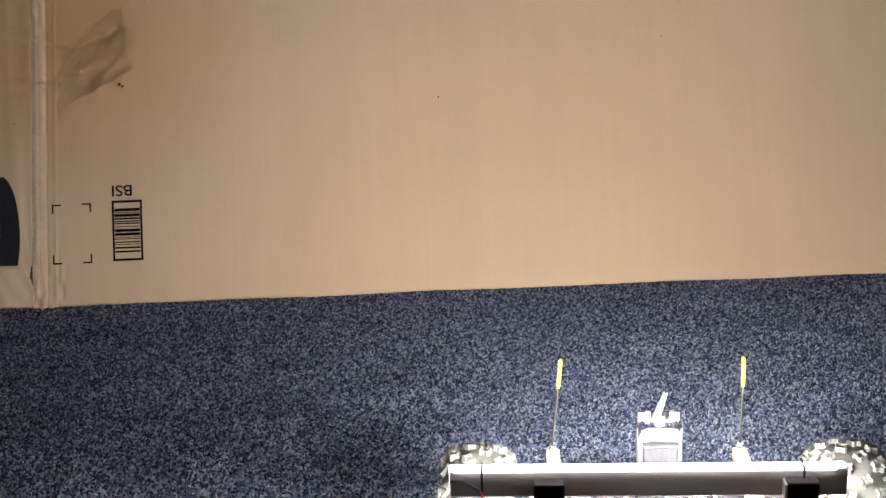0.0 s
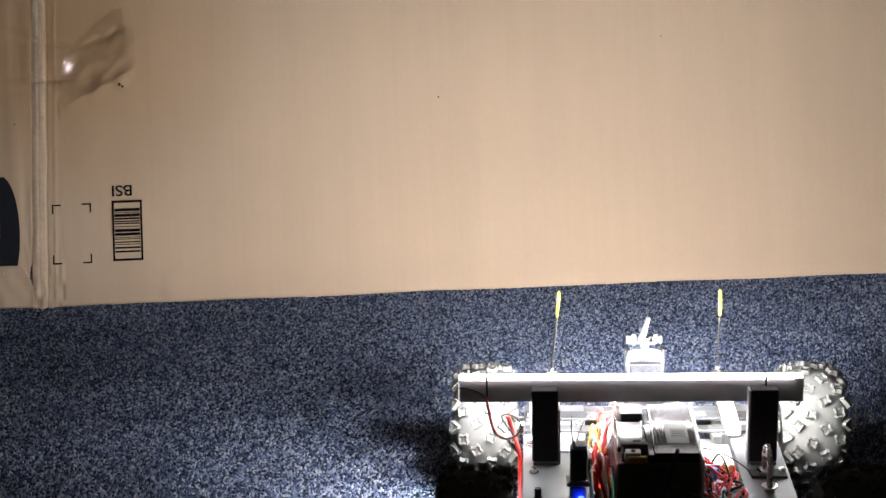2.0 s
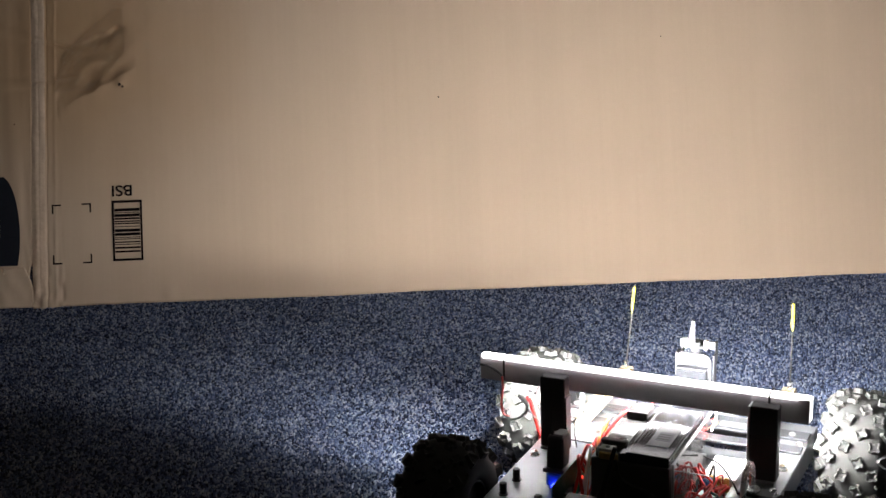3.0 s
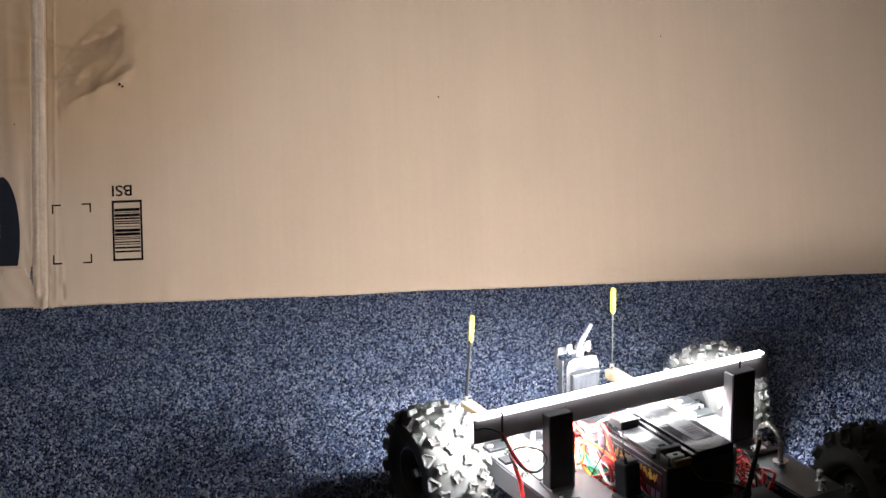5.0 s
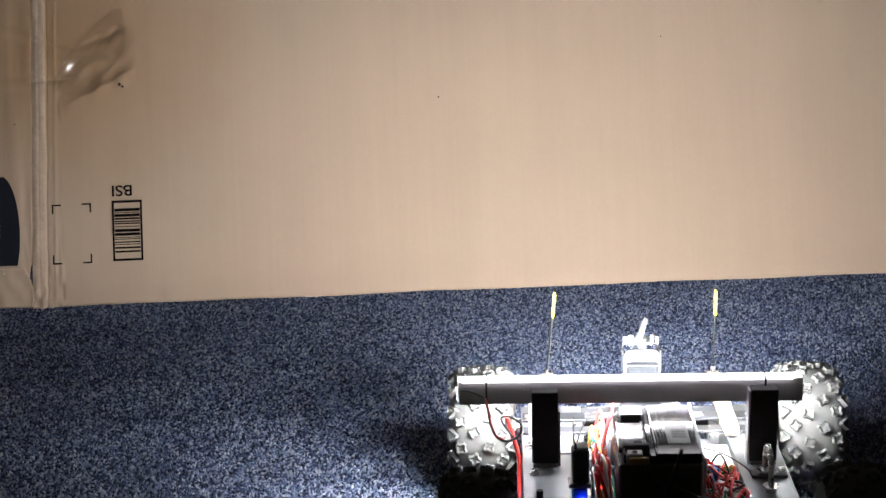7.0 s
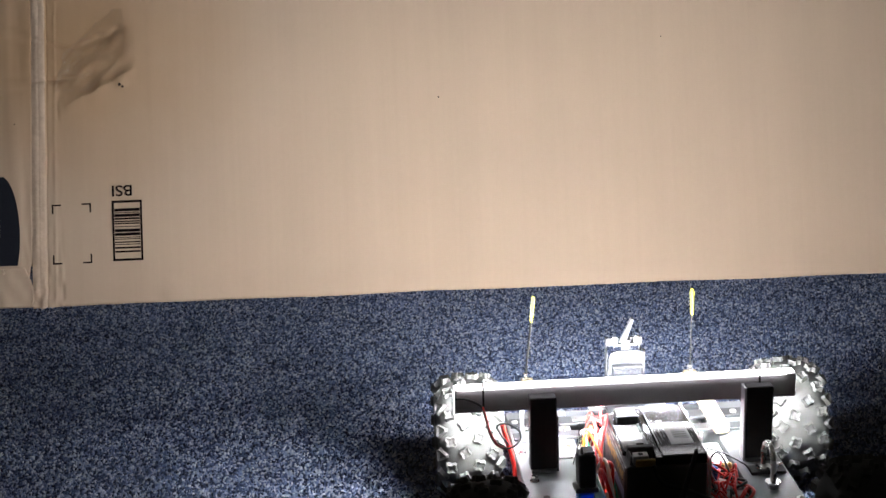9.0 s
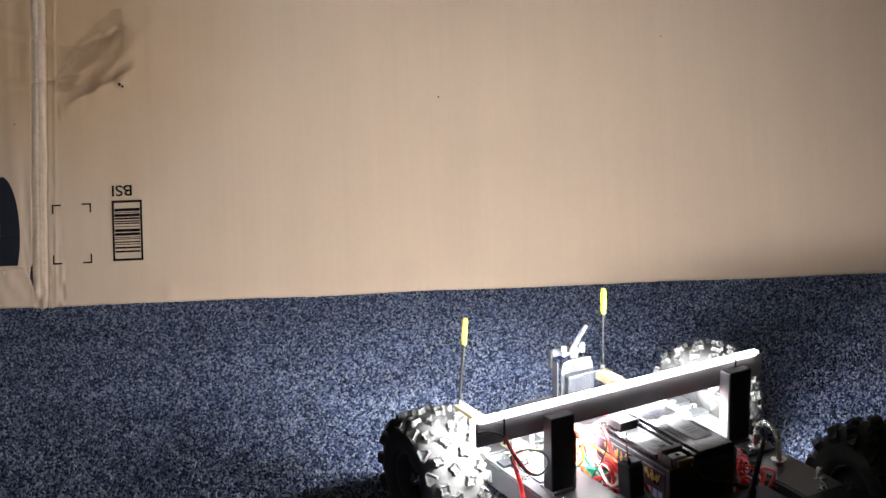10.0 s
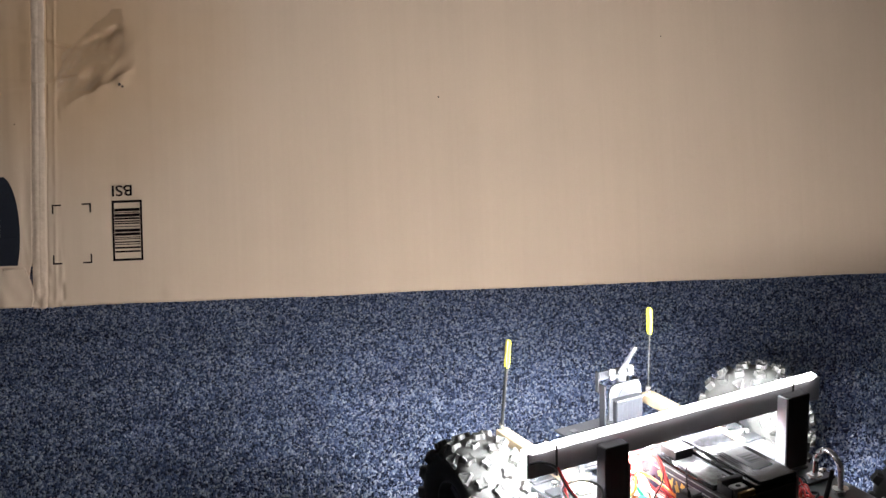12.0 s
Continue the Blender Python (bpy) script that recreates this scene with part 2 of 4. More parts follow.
def tube(bm, pts, r, n=7, steps=8):
    path = spline(pts, steps)
    rings = []
    for i, q in enumerate(path):
        d = (path[min(i + 1, len(path) - 1)] - path[max(i - 1, 0)]).normalized()
        side = d.cross(Vector((0.31, 0.17, 0.93))).normalized()
        up = side.cross(d)
        rings.append([bm.verts.new(q + r * (math.cos(a) * side + math.sin(a) * up))
                      for a in (2 * math.pi * k / n for k in range(n))])
    for a, b in zip(rings, rings[1:]):
        for k in range(n):
            bm.faces.new((a[k], a[(k + 1) % n], b[(k + 1) % n], b[k]))
    bm.faces.new(rings[0][::-1])
    bm.faces.new(rings[-1])


def lathe_x(bm, prof, n=48):
    """Turns a closed profile of (x, radius) about the x axis."""
    rings = [[bm.verts.new((x, r * math.cos(a), r * math.sin(a))) for x, r in prof]
             for a in (2 * math.pi * k / n for k in range(n))]
    for i in range(n):
        a, b = rings[i], rings[(i + 1) % n]
        for k in range(len(prof)):
            j = (k + 1) % len(prof)
            bm.faces.new((a[k], a[j], b[j], b[k]))


# ---- the room ----
def structure(name, bm, material, label):
    return tagged(part(name, bm, material), label, kind="structure")


WEST, EAST, SOUTH, NORTH, TOP = -2.4, 2.6, -2.2, 2.972, 2.5
structure("floor", boxes((WEST, EAST, SOUTH, NORTH, -0.05, -0.003)), M_CARPET, "dark navy flecked loop-pile carpet floor")
structure("wall_north", boxes((WEST - 0.1, EAST + 0.1, NORTH, NORTH + 0.1, -0.05, TOP)), M_WALL, "plain painted wall behind the cardboard")
structure("wall_south", boxes((WEST - 0.1, EAST + 0.1, SOUTH - 0.1, SOUTH, -0.05, TOP)), M_WALL, "plain painted wall in a dim room")
structure("wall_west", boxes((WEST - 0.1, WEST, SOUTH, NORTH, -0.05, TOP)), M_WALL, "plain painted wall in a dim room")
structure("wall_east", boxes((EAST, EAST + 0.1, SOUTH, NORTH, -0.05, TOP)), M_WALL, "plain painted wall in a dim room")
structure("ceiling", boxes((WEST - 0.1, EAST + 0.1, SOUTH - 0.1, NORTH + 0.1, TOP, TOP + 0.1)), M_CEIL, "plain pale grey ceiling in a dim room")


def ceiling_lamp():
    e = new("ceiling_lamp")
    e.location = (-0.6, 0.2, TOP)
    tagged(e, "dim warm ceiling lamp with a flat diffuser", "lamp")
    part("frame", boxes((-0.14, 0.14, -0.14, -0.12, -0.06, 0), (-0.14, 0.14, 0.12, 0.14, -0.06, 0),
                        (-0.14, -0.12, -0.12, 0.12, -0.06, 0), (0.12, 0.14, -0.12, 0.12, -0.06, 0)), M_WHITE, e)
    part("diffuser", boxes((-0.12, 0.12, -0.12, 0.12, -0.05, -0.04)), M_LAMP, e, "glowing opal diffuser")


ceiling_lamp()


def carpet_pile():
    """Loops of pile, each a small leaning bump on the carpet."""
    step = 0.0029
    xs = np.arange(-1.0, 1.15, step)
    ys = np.arange(1.44, 2.68, step)
    gx, gy = np.meshgrid(xs, ys)
    gx = gx + (np.arange(gx.shape[0]) % 2)[:, None] * step * 0.5
    keep = np.abs(gx - 0.03) < 0.10 + 0.31 * gy
    gx, gy = gx[keep], gy[keep]
    n = len(gx)
    rng = np.random.default_rng(4)
    gx = gx + rng.normal(0, step * 0.2, n)
    gy = gy + rng.normal(0, step * 0.2, n)
    h = 0.0045 + rng.random(n) * 0.0028
    w = step * (0.30 + 0.18 * rng.random(n))
    ang = rng.normal(0.75, 0.75, n)
    long = 1.9 + 1.5 * rng.random(n)
    lean = rng.normal(0, 0.0012, (n, 2))
    co = np.empty((n, 8, 3))
    for k in range(4):
        a = math.pi / 2 * k + math.pi / 4
        lx, ly = np.cos(a) * w * long * 1.2, np.sin(a) * w * 1.2
        ox, oy = lx * np.cos(ang) - ly * np.sin(ang), lx * np.sin(ang) + ly * np.cos(ang)
        co[:, k, 0], co[:, k, 1], co[:, k, 2] = gx + ox, gy + oy, -0.003
        co[:, 4 + k, 0], co[:, 4 + k, 1], co[:, 4 + k, 2] = gx + ox * 0.55 + lean[:, 0], gy + oy * 0.55 + lean[:, 1], h - 0.004
    quad = np.array([[4, 5, 6, 7], [0, 1, 5, 4], [1, 2, 6, 5], [2, 3, 7, 6], [3, 0, 4, 7]])
    faces = (quad[None] + (np.arange(n) * 8)[:, None, None]).reshape(-1, 4)
    me = bpy.data.meshes.new("carpet_pile")
    me.vertices.add(n * 8)
    me.vertices.foreach_set("co", co.ravel())
    me.loops.add(faces.size)
    me.loops.foreach_set("vertex_index", faces.ravel().astype(np.int32))
    me.polygons.add(len(faces))
    me.polygons.foreach_set("loop_start", np.arange(0, faces.size, 4, dtype=np.int32))
    me.update(calc_edges=True)
    me.materials.append(M_TUFT)
    tagged(new("carpet_pile", me), "navy, black and pale grey loops of carpet pile", "carpet", kind="stuff")


carpet_pile()

# ---- the cardboard ----
LEAN = 20.0
BOARD = pose(-0.7295, 2.5563, 0.0, 0, 0, 1.93) @ pose(0, 0, 0, 90 - LEAN) @ Matrix.Scale(1.0132, 4)


def bulge(u, v):
    """How far the sheet stands proud: waves, scuffs and the torn dent under the tape."""
    z = 0.0035 * noise.noise((u * 2.1, v * 2.6, 3.0)) + 0.0008 * noise.noise((u * 14, v * 5, 7.0))
    if u < 0.3 and v > 0.3:
        a, b = (u - 0.122) * 0.64 + (v - 0.445) * 0.77, (u - 0.122) * 0.77 - (v - 0.445) * 0.64
        q = math.exp(-((a / 0.085) ** 2 + (b / 0.045) ** 2))
        z += q * (-0.004 + 0.009 * noise.noise((a * 24, b * 40, 1.0)))
        line = 0.362 + (u - 0.066) * 0.50 + 0.004 * noise.noise((u * 45, 0.0, 1.5))
        along = min(1.0, max(0.0, (u - 0.058) / 0.03)) * min(1.0, max(0.0, (0.186 - u) / 0.02))
        k = v - line
        if k > 0:
            z += along * (0.0040 * math.exp(-k / 0.007) - 0.0058 * min(1.0, k / 0.020) * math.exp(-k / 0.034))
        else:
            z += along * 0.0040 * math.exp(k / 0.014)
        # ragged upper lip of the dent and the lifted corner of torn liner
        up = v - 0.478 - 0.42 * (u - 0.115) - 0.005 * noise.noise((u * 60, 0.0, 8.5))
        span = min(1.0, max(0.0, (u - 0.088) / 0.02)) * min(1.0, max(0.0, (0.172 - u) / 0.014))
        z -= span * 0.0062 * math.exp(-(up / (0.0035 if up > 0 else 0.011)) ** 2)
        z += 0.0045 * math.exp(-(((u - 0.158) / 0.010) ** 2 + ((v - 0.398) / 0.008) ** 2))
        # creases that run off from the dent to the fold
        for c, m in ((0.470, -0.30), (0.408, 0.10)):
            z -= 0.0032 * math.exp(-((v - c - m * (u - 0.05)) / 0.0035) ** 2) * min(1.0, max(0.0, (0.11 - u) / 0.05))
    z += 0.004 * math.exp(-(((u - 0.235) / 0.012) ** 2 + ((v - 0.02) / 0.02) ** 2))
    z += 0.0005 * math.exp(-((u - 0.262) / 0.010) ** 2) + 0.0004 * math.exp(-((u - 0.215) / 0.010) ** 2)
    return z


def film(u0, u1, v0, v1, nu, nv, f, edge=None):
    """A film too thin to have sides."""
    bm = bmesh.new()
    rows = []
    for i in range(nu + 1):
        row = []
        for j in range(nv + 1):
            u, v = u0 + (u1 - u0) * i / nu, v0 + (v1 - v0) * j / nv
            if edge:
                u, v = edge(u, v)
            row.append(bm.verts.new((u, v, f(u, v))))
        rows.append(row)
    for a, b in zip(rows, rows[1:]):
        for j in range(nv):
            bm.faces.new((a[j], b[j], b[j + 1], a[j + 1]))
    return bm


def spread(*marks):
    """Stations along an edge: (start, cells, next start, cells, ..., end)."""
    out = []
    for a, n, b in zip(marks[0::2], marks[1::2], marks[2::2]):
        out += [a + (b - a) * k / n for k in range(n)]
    return out + [marks[-1]]


def sheet(us, vs, f, thick, edge=None):
    """A sheet of board in the plane of the leaning box, with its thickness behind it."""
    bm = bmesh.new()
    nu, nv = len(us) - 1, len(vs) - 1
    front, back = [], []
    for u0 in us:
        fr, bk = [], []
        for v0 in vs:
            u, v = edge(u0, v0) if edge else (u0, v0)
            z = f(u, v)
            fr.append(bm.verts.new((u, v, z)))
            bk.append(bm.verts.new((u, v, z - thick)))
        front.append(fr)
        back.append(bk)
    for i in range(nu):
        for j in range(nv):
            bm.faces.new((front[i][j], front[i + 1][j], front[i + 1][j + 1], front[i][j + 1]))
            bm.faces.new((back[i][j], back[i][j + 1], back[i + 1][j + 1], back[i + 1][j]))
    for i in range(nu):
        bm.faces.new((front[i][0], back[i][0], back[i + 1][0], front[i + 1][0]))
        bm.faces.new((front[i][nv], front[i + 1][nv], back[i + 1][nv], back[i][nv]))
    for j in range(nv):
        bm.faces.new((front[0][j], front[0][j + 1], back[0][j + 1], back[0][j]))
        bm.faces.new((front[nu][j], back[nu][j], back[nu][j + 1], front[nu][j + 1]))
    return bm


def cardboard_box():
    e = new("cardboard_box")
    e.matrix_basis = BOARD
    tagged(e, "large flattened brown cardboard box leaning back, taped and creased", "box")

    def wavy(u, v):
        k = max(0.0, 1 - v / 0.03)
        u += 0.018 * v * min(1.0, max(0.0, (0.052 - u) / 0.058))
        return u, v + k * (0.0042 - 0.007 * math.exp(-((u - 0.014) / 0.018) ** 2) + 0.003 * noise.noise((u * 5, 0, 2)) + 0.001 * noise.noise((u * 40, 0, 5)))

    def ragged(u, v):
        k = max(0.0, 1 - v / 0.03)
        return u, v + k * (0.004 + 0.003 * noise.noise((u * 9, 1, 2)))

    def fold(u, v):
        """The crushed double crease between the panels."""
        def step(a):
            return 1 / (1 + math.exp(-min(30.0, max(-30.0, a))))
        drift = 0.018 * v + 0.0015 * noise.noise((0.0, v * 5, 4.0))
        x = u - drift + 0.0060
        x += 0.0011 * noise.noise((u * 30, v * 24, 6.0)) + 0.0006 * noise.noise((u * 60, v * 70, 6.0))
        z = 0.0034 * (1 + 0.5 * noise.noise((0.5, v * 6, 2.0))) * step((x - 0.0035) / 0.0016) * step((0.0240 - x) / 0.0013)
        groove = 0.0125 + 0.0025 * noise.noise((3.0, v * 8, 4.0))
        z -= 0.0016 * max(0.0, noise.noise((u * 55 + v * 16, v * 13, 3.0)) - 0.12)
        z -= 0.0009 * (0.7 + 0.8 * noise.noise((7.0, v * 10, 4.0))) * math.exp(-((x - groove) / 0.0016) ** 2)
        z += 0.0014 * math.exp(-((x - 0.0410) / 0.003) ** 2) * (0.8 + noise.noise((9.0, v * 7, 1.0)))
        z -= 0.0022 * (0.8 + 0.6 * noise.noise((5.0, v * 9, 4.0))) * math.exp(-((x - 0.0262) / 0.0014) ** 2)
        low = max(0.0, 1 - v / 0.10)
        z += low * 0.008 * noise.noise((u * 70, v * 45, 2.0)) + 0.0012 * noise.noise((u * 90, v * 30, 5.0))
        return z * min(1.0, max(0.0, (0.052 - u) / 0.006)) + bulge(u, v)

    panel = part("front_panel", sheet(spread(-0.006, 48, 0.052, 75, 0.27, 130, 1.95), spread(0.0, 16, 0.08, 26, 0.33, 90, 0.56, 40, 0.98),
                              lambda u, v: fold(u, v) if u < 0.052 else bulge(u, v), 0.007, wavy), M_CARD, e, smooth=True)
    # the liner is paler along the crease
    me = panel.data
    me.materials.append(M_CARD_PALE)
    for face in me.polygons:
        c = face.center
        if c.x < 0.0180 + 0.018 * c.y + 0.0012 * noise.noise((0.0, c.y * 30, 4.0)) and c.z > -0.004:
            face.material_index = 1

    def left(u, v):
        edge_fade = min(1.0, max(0.0, (-0.006 - u) / 0.03))
        z = bulge(u, v) + edge_fade * 0.003 * noise.noise((u * 8, v * 5, 9.0))
        z += edge_fade * 0.007 * noise.noise((u * 26, v * 4, 6.0)) * math.exp(-((u + 0.03) / 0.03) ** 2)
        near = min(1.0, max(0.0, (u + 0.0235) / 0.005)) * min(1.0, max(0.0, (-0.006 - u) / 0.005))
        z -= near * 0.0040 * abs(noise.noise((u * 38 + v * 9, v * 11 - u * 14, 2.5))) * (1.0 if v < 0.3 else 0.6)
        return z

    def torn(u, v):
        u, v = ragged(u, v)
        if v < 0.078:
            r = max(0.0, (u + 0.05) / 0.038)
            u -= min(1.0, r) * (0.0035 + 0.0045 * math.sin((0.078 - v) / 0.078 * math.pi)) * (1 if u > -0.05 else 0)
        return u + 0.018 * v * min(1.0, max(0.0, (u + 0.05) / 0.044)), v

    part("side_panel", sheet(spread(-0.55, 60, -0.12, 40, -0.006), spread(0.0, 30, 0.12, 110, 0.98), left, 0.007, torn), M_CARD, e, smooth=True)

    # the small torn flap at the foot of the fold
    def flap(u, v):
        return 0.005 + 0.003 * math.sin(u * 90) * (0.08 - v) / 0.08 + 0.002 * noise.noise((u * 60, v * 40, 3))
    part("torn_flap", sheet(spread(-0.12, 34, -0.0075), spread(0.004, 18, 0.074), flap, 0.003,
                            lambda u, v: (u - 0.25 * max(0.0, v - 0.05) * (u > -0.05) + 0.004 * math.sin(v * 60), v)), M_CARD, e,
         "small torn crumpled flap", True)

    # printed marks
    def print_quad(bm, u0, u1, v0, v1):
        box(bm, u0, u1, v0, v1, 0, 0.0006)

    def lay(bm, lift=0.0016):
        for v in bm.verts:
            v.co.z += (bulge(v.co.x, v.co.y) if v.co.x > 0.052 else max(fold(v.co.x, v.co.y), bulge(v.co.x, v.co.y))) + lift
        return bm

    bm = bmesh.new()
    for q in ((0.1377, 0.1908, 0.1828, 0.1870), (0.1377, 0.1908, 0.0796, 0.0838), (0.1377, 0.1413, 0.0838, 0.1828),
              (0.1872, 0.1908, 0.0838, 0.1828)):
        print_quad(bm, *q)
    part("barcode_frame", lay(bm), M_INK, e, "printed black barcode frame")
    rnd = random.Random(5)
    v = 0.0945
    while v < 0.1725:
        w = rnd.choice((0.0014, 0.0022, 0.0032, 0.0052))
        bm = bmesh.new()
        print_quad(bm, 0.1421, 0.1864, v, v + w)
        part("barcode_line", lay(bm), M_INK, e)
        v += w + rnd.choice((0.0016, 0.0022, 0.0036))
    for cu, cv, du, dv in ((0.0322, 0.1838, 1, -1), (0.1013, 0.1843, -1, -1), (0.0319, 0.0777, 1, 1), (0.1008, 0.0779, -1, 1)):
        bm = bmesh.new()
        t = 0.0027
        print_quad(bm, cu, cu + du * 0.0165, cv, cv + dv * t)
        print_quad(bm, cu, cu + du * t, cv + dv * t, cv + dv * 0.0165)
        part("corner_mark", lay(bm), M_INK, e, "printed black corner bracket")
    fc = bpy.data.curves.new("lettering", "FONT")
    fc.body, fc.size, fc.align_x, fc.align_y, fc.extrude, fc.offset = "BSI", 0.0272, "CENTER", "CENTER", 0.0003, 0.0003
    t = new("lettering", fc)
    t.parent = e
    t.matrix_basis = pose(0.1562, 0.2054, bulge(0.156, 0.205) + 0.002, 0, 0, 180.5) @ Matrix.Diagonal((1.13, 1, 1, 1))
    fc.materials.append(M_INK)
    tagged(t, "upside-down printed black lettering BSI")

    # large dark curved print on the side panel
    bm = bmesh.new()
    n = 28
    outer, inner = [], []
    for k in range(n + 1):
        a = k / n
        v = 0.0785 + (0.2365 - 0.0785) * a
        u = -0.0575 + 0.0325 * math.sqrt(max(0.0, 1 - ((v - 0.135) / (0.1035 if v > 0.135 else 0.105)) ** 2))
        outer.append((u, v))
        inner.append((min(u - 0.0005, -0.0600 if v > 0.128 else -0.095), v))
    vo = [bm.verts.new((u, v, left(u, v) + 0.0012)) for u, v in outer]
    vi = [bm.verts.new((u, v, left(u, v) + 0.0012)) for u, v in inner]
    for k in range(n):
        bm.faces.new((vi[k], vo[k], vo[k + 1], vi[k + 1]))
    part("printed_curve", bm, M_INK_BLUE, e, "large printed dark curved shape")

    # crumpled tape over the dent
    def pleat(a, b, across, start, end):
        """A sharp fold of the tape that runs slantwise up the sheet."""
        ends = min(1.0, max(0.0, (a - start) / 0.01)) * min(1.0, max(0.0, (end - a) / 0.01))
        return 0.0032 * ends * math.exp(-((b - across - 0.0012 * noise.noise((a * 40, across * 99, 2.0))) / 0.0022) ** 2)

    def crumple(u, v):
        a, b = u * 0.64 + v * 0.77, u * 0.77 - v * 0.64
        return (bulge(u, v) + 0.005 + (0.0050 if v < 0.45 else max(0.0012, 0.0050 - (v - 0.45) * 0.08)) * abs(noise.noise((b * 66, a * 6, 11.0)))
                + 0.0012 * abs(noise.noise((b * 150, a * 10, 5.0))) + 0.0014 * noise.noise((u * 40, v * 40, 3.0))
                + pleat(a, b, -0.2200, 0.345, 0.402) + pleat(a, b, -0.2140, 0.374, 0.404) + pleat(a, b, -0.2355, 0.370, 0.432) + pleat(a, b, -0.205, 0.42, 0.47))

    def taper(u, v):
        k = (v - 0.385) / 0.15
        mid = 0.075 + 0.085 * k
        w = 0.030 + 0.022 * math.sin(math.pi * min(1, max(0, k)))
        return mid + (u - 0.1) / 0.05 * w * (1 - 0.75 * max(0, k - 0.5) * 2) + 0.006 * noise.noise((u * 30, v * 50, 1)), v
    part("packing_tape", film(0.05, 0.15, 0.385, 0.53, 110, 110, crumple, taper), M_TAPE, e,
         "crumpled shiny clear packing tape", True)
    for u, v, r in ((0.1585, 0.3935, 0.0030), (0.1632, 0.390, 0.0021), (0.7245, 0.3513, 0.0016), (1.13, 0.447, 0.0013), (-0.03, 0.33, 0.0014)):
        bm = bmesh.new()
        c = bmesh.ops.create_circle(bm, cap_ends=True, segments=8, radius=r)["verts"]
        for q in c:
            q.co.x *= 0.7 + 0.5 * rnd.random()
        bmesh.ops.translate(bm, vec=(u, v, (left(u, v) if u < 0 else bulge(u, v)) + 0.0035 * (r > 0.0018) + 0.0008), verts=c)
        part("speck", bm, M_INK, e, "small dark speck")


cardboard_box()

# ---- the rover ----
ZB = 0.2028
XC = 0.029
TRACK = (-0.1755, 0.2349)
AXLES = (0.1449, -0.1602)
RADIUS = 0.0800
WIDTH = 0.0830

rover = new("robot_rover")
tagged(rover, "four-wheeled robot rover with knobbly tyres and a glowing white light bar", "robot")


def make_tyre():
    bm = bmesh.new()
    w, r = WIDTH / 2, RADIUS - 0.0050
    half = [(0.0, r), (0.30, r - 0.0004), (0.55, r - 0.0018), (0.74, r - 0.0052), (0.88, r - 0.0115), (0.955, r - 0.0205), (0.97, r - 0.0300), (0.90, r - 0.0380), (0.82, r - 0.0415)]
    prof = [(w * a, q) for a, q in half]
    prof = [(-x, q) for x, q in prof[::-1]][:-1] + prof
    prof += [(w * 0.78, r - 0.042), (-w * 0.78, r - 0.042)]
    lathe_x(bm, prof, 64)

    def knob(a, x, size, tall, pts, turn, base_r, tilt=0.0):
        """A lug with scooped sides, standing on the carcass."""
        m = Matrix.Rotation(a, 4, "X") @ Matrix.Translation((x, 0, base_r)) @ Matrix.Rotation(tilt, 4, "Y") @ Matrix.Rotation(turn, 4, "Z")
        low, top = [], []
        for k in range(pts):
            for off, far in ((-0.20, 1.0), (0.20, 1.0), (math.pi / pts, 0.66)):
                q = 2 * math.pi * k / pts + off
                s = size * far
                low.append(bm.verts.new(m @ Vector((1.16 * s * math.cos(q), 1.16 * s * math.sin(q), -0.004))))
                top.append(bm.verts.new(m @ Vector((0.92 * s * math.cos(q), 0.92 * s * math.sin(q), tall))))
        k2 = len(low)
        for k in range(k2):
            bm.faces.new((low[k], low[(k + 1) % k2], top[(k + 1) % k2], top[k]))
        pit = [bm.verts.new(v.co + (cen - v.co) * 0.5) for cen in [sum((t.co for t in top), Vector()) / k2] for v in top]
        dip = m.to_3x3() @ Vector((0, 0, -0.0018))
        for v in pit:
            v.co += dip
        for k in range(k2):
            bm.faces.new((top[k], top[(k + 1) % k2], pit[(k + 1) % k2], pit[k]))
        bm.faces.new(pit)
        q = min(carcass, key=lambda v: (v.co - low[0].co).length_squared)
        bm.faces.new((low[0], low[1], q))

    carcass = list(bm.verts)
    for face in bm.faces:
        face.smooth = True
    n = 14
    for i in range(n):
        a = 2 * math.pi * i / n
        d = 2 * math.pi / n
        knob(a, -0.0088, 0.0079, 0.0054, 4, 0.5, r - 0.0002)
        knob(a + d / 2, 0.0088, 0.0079, 0.0054, 4, -0.3, r - 0.0002)
        knob(a + d * 0.40, -0.0250, 0.0078, 0.0054, 4, 0.1, r - 0.0024, -0.18)
        knob(a + d * 0.90, 0.0250, 0.0078, 0.0054, 4, 0.9, r - 0.0024, 0.18)
        knob(a + d * 0.85, -0.0355, 0.0086, 0.0050, 3, 0.0, r - 0.0096, -0.70)
        knob(a + d * 0.35, 0.0355, 0.0086, 0.0050, 3, math.pi, r - 0.0096, 0.70)
    me = bpy.data.meshes.new("tyre")
    bm.normal_update()
    bm.to_mesh(me)
    bm.free()
    me.materials.append(M_RUBBER)
    return me


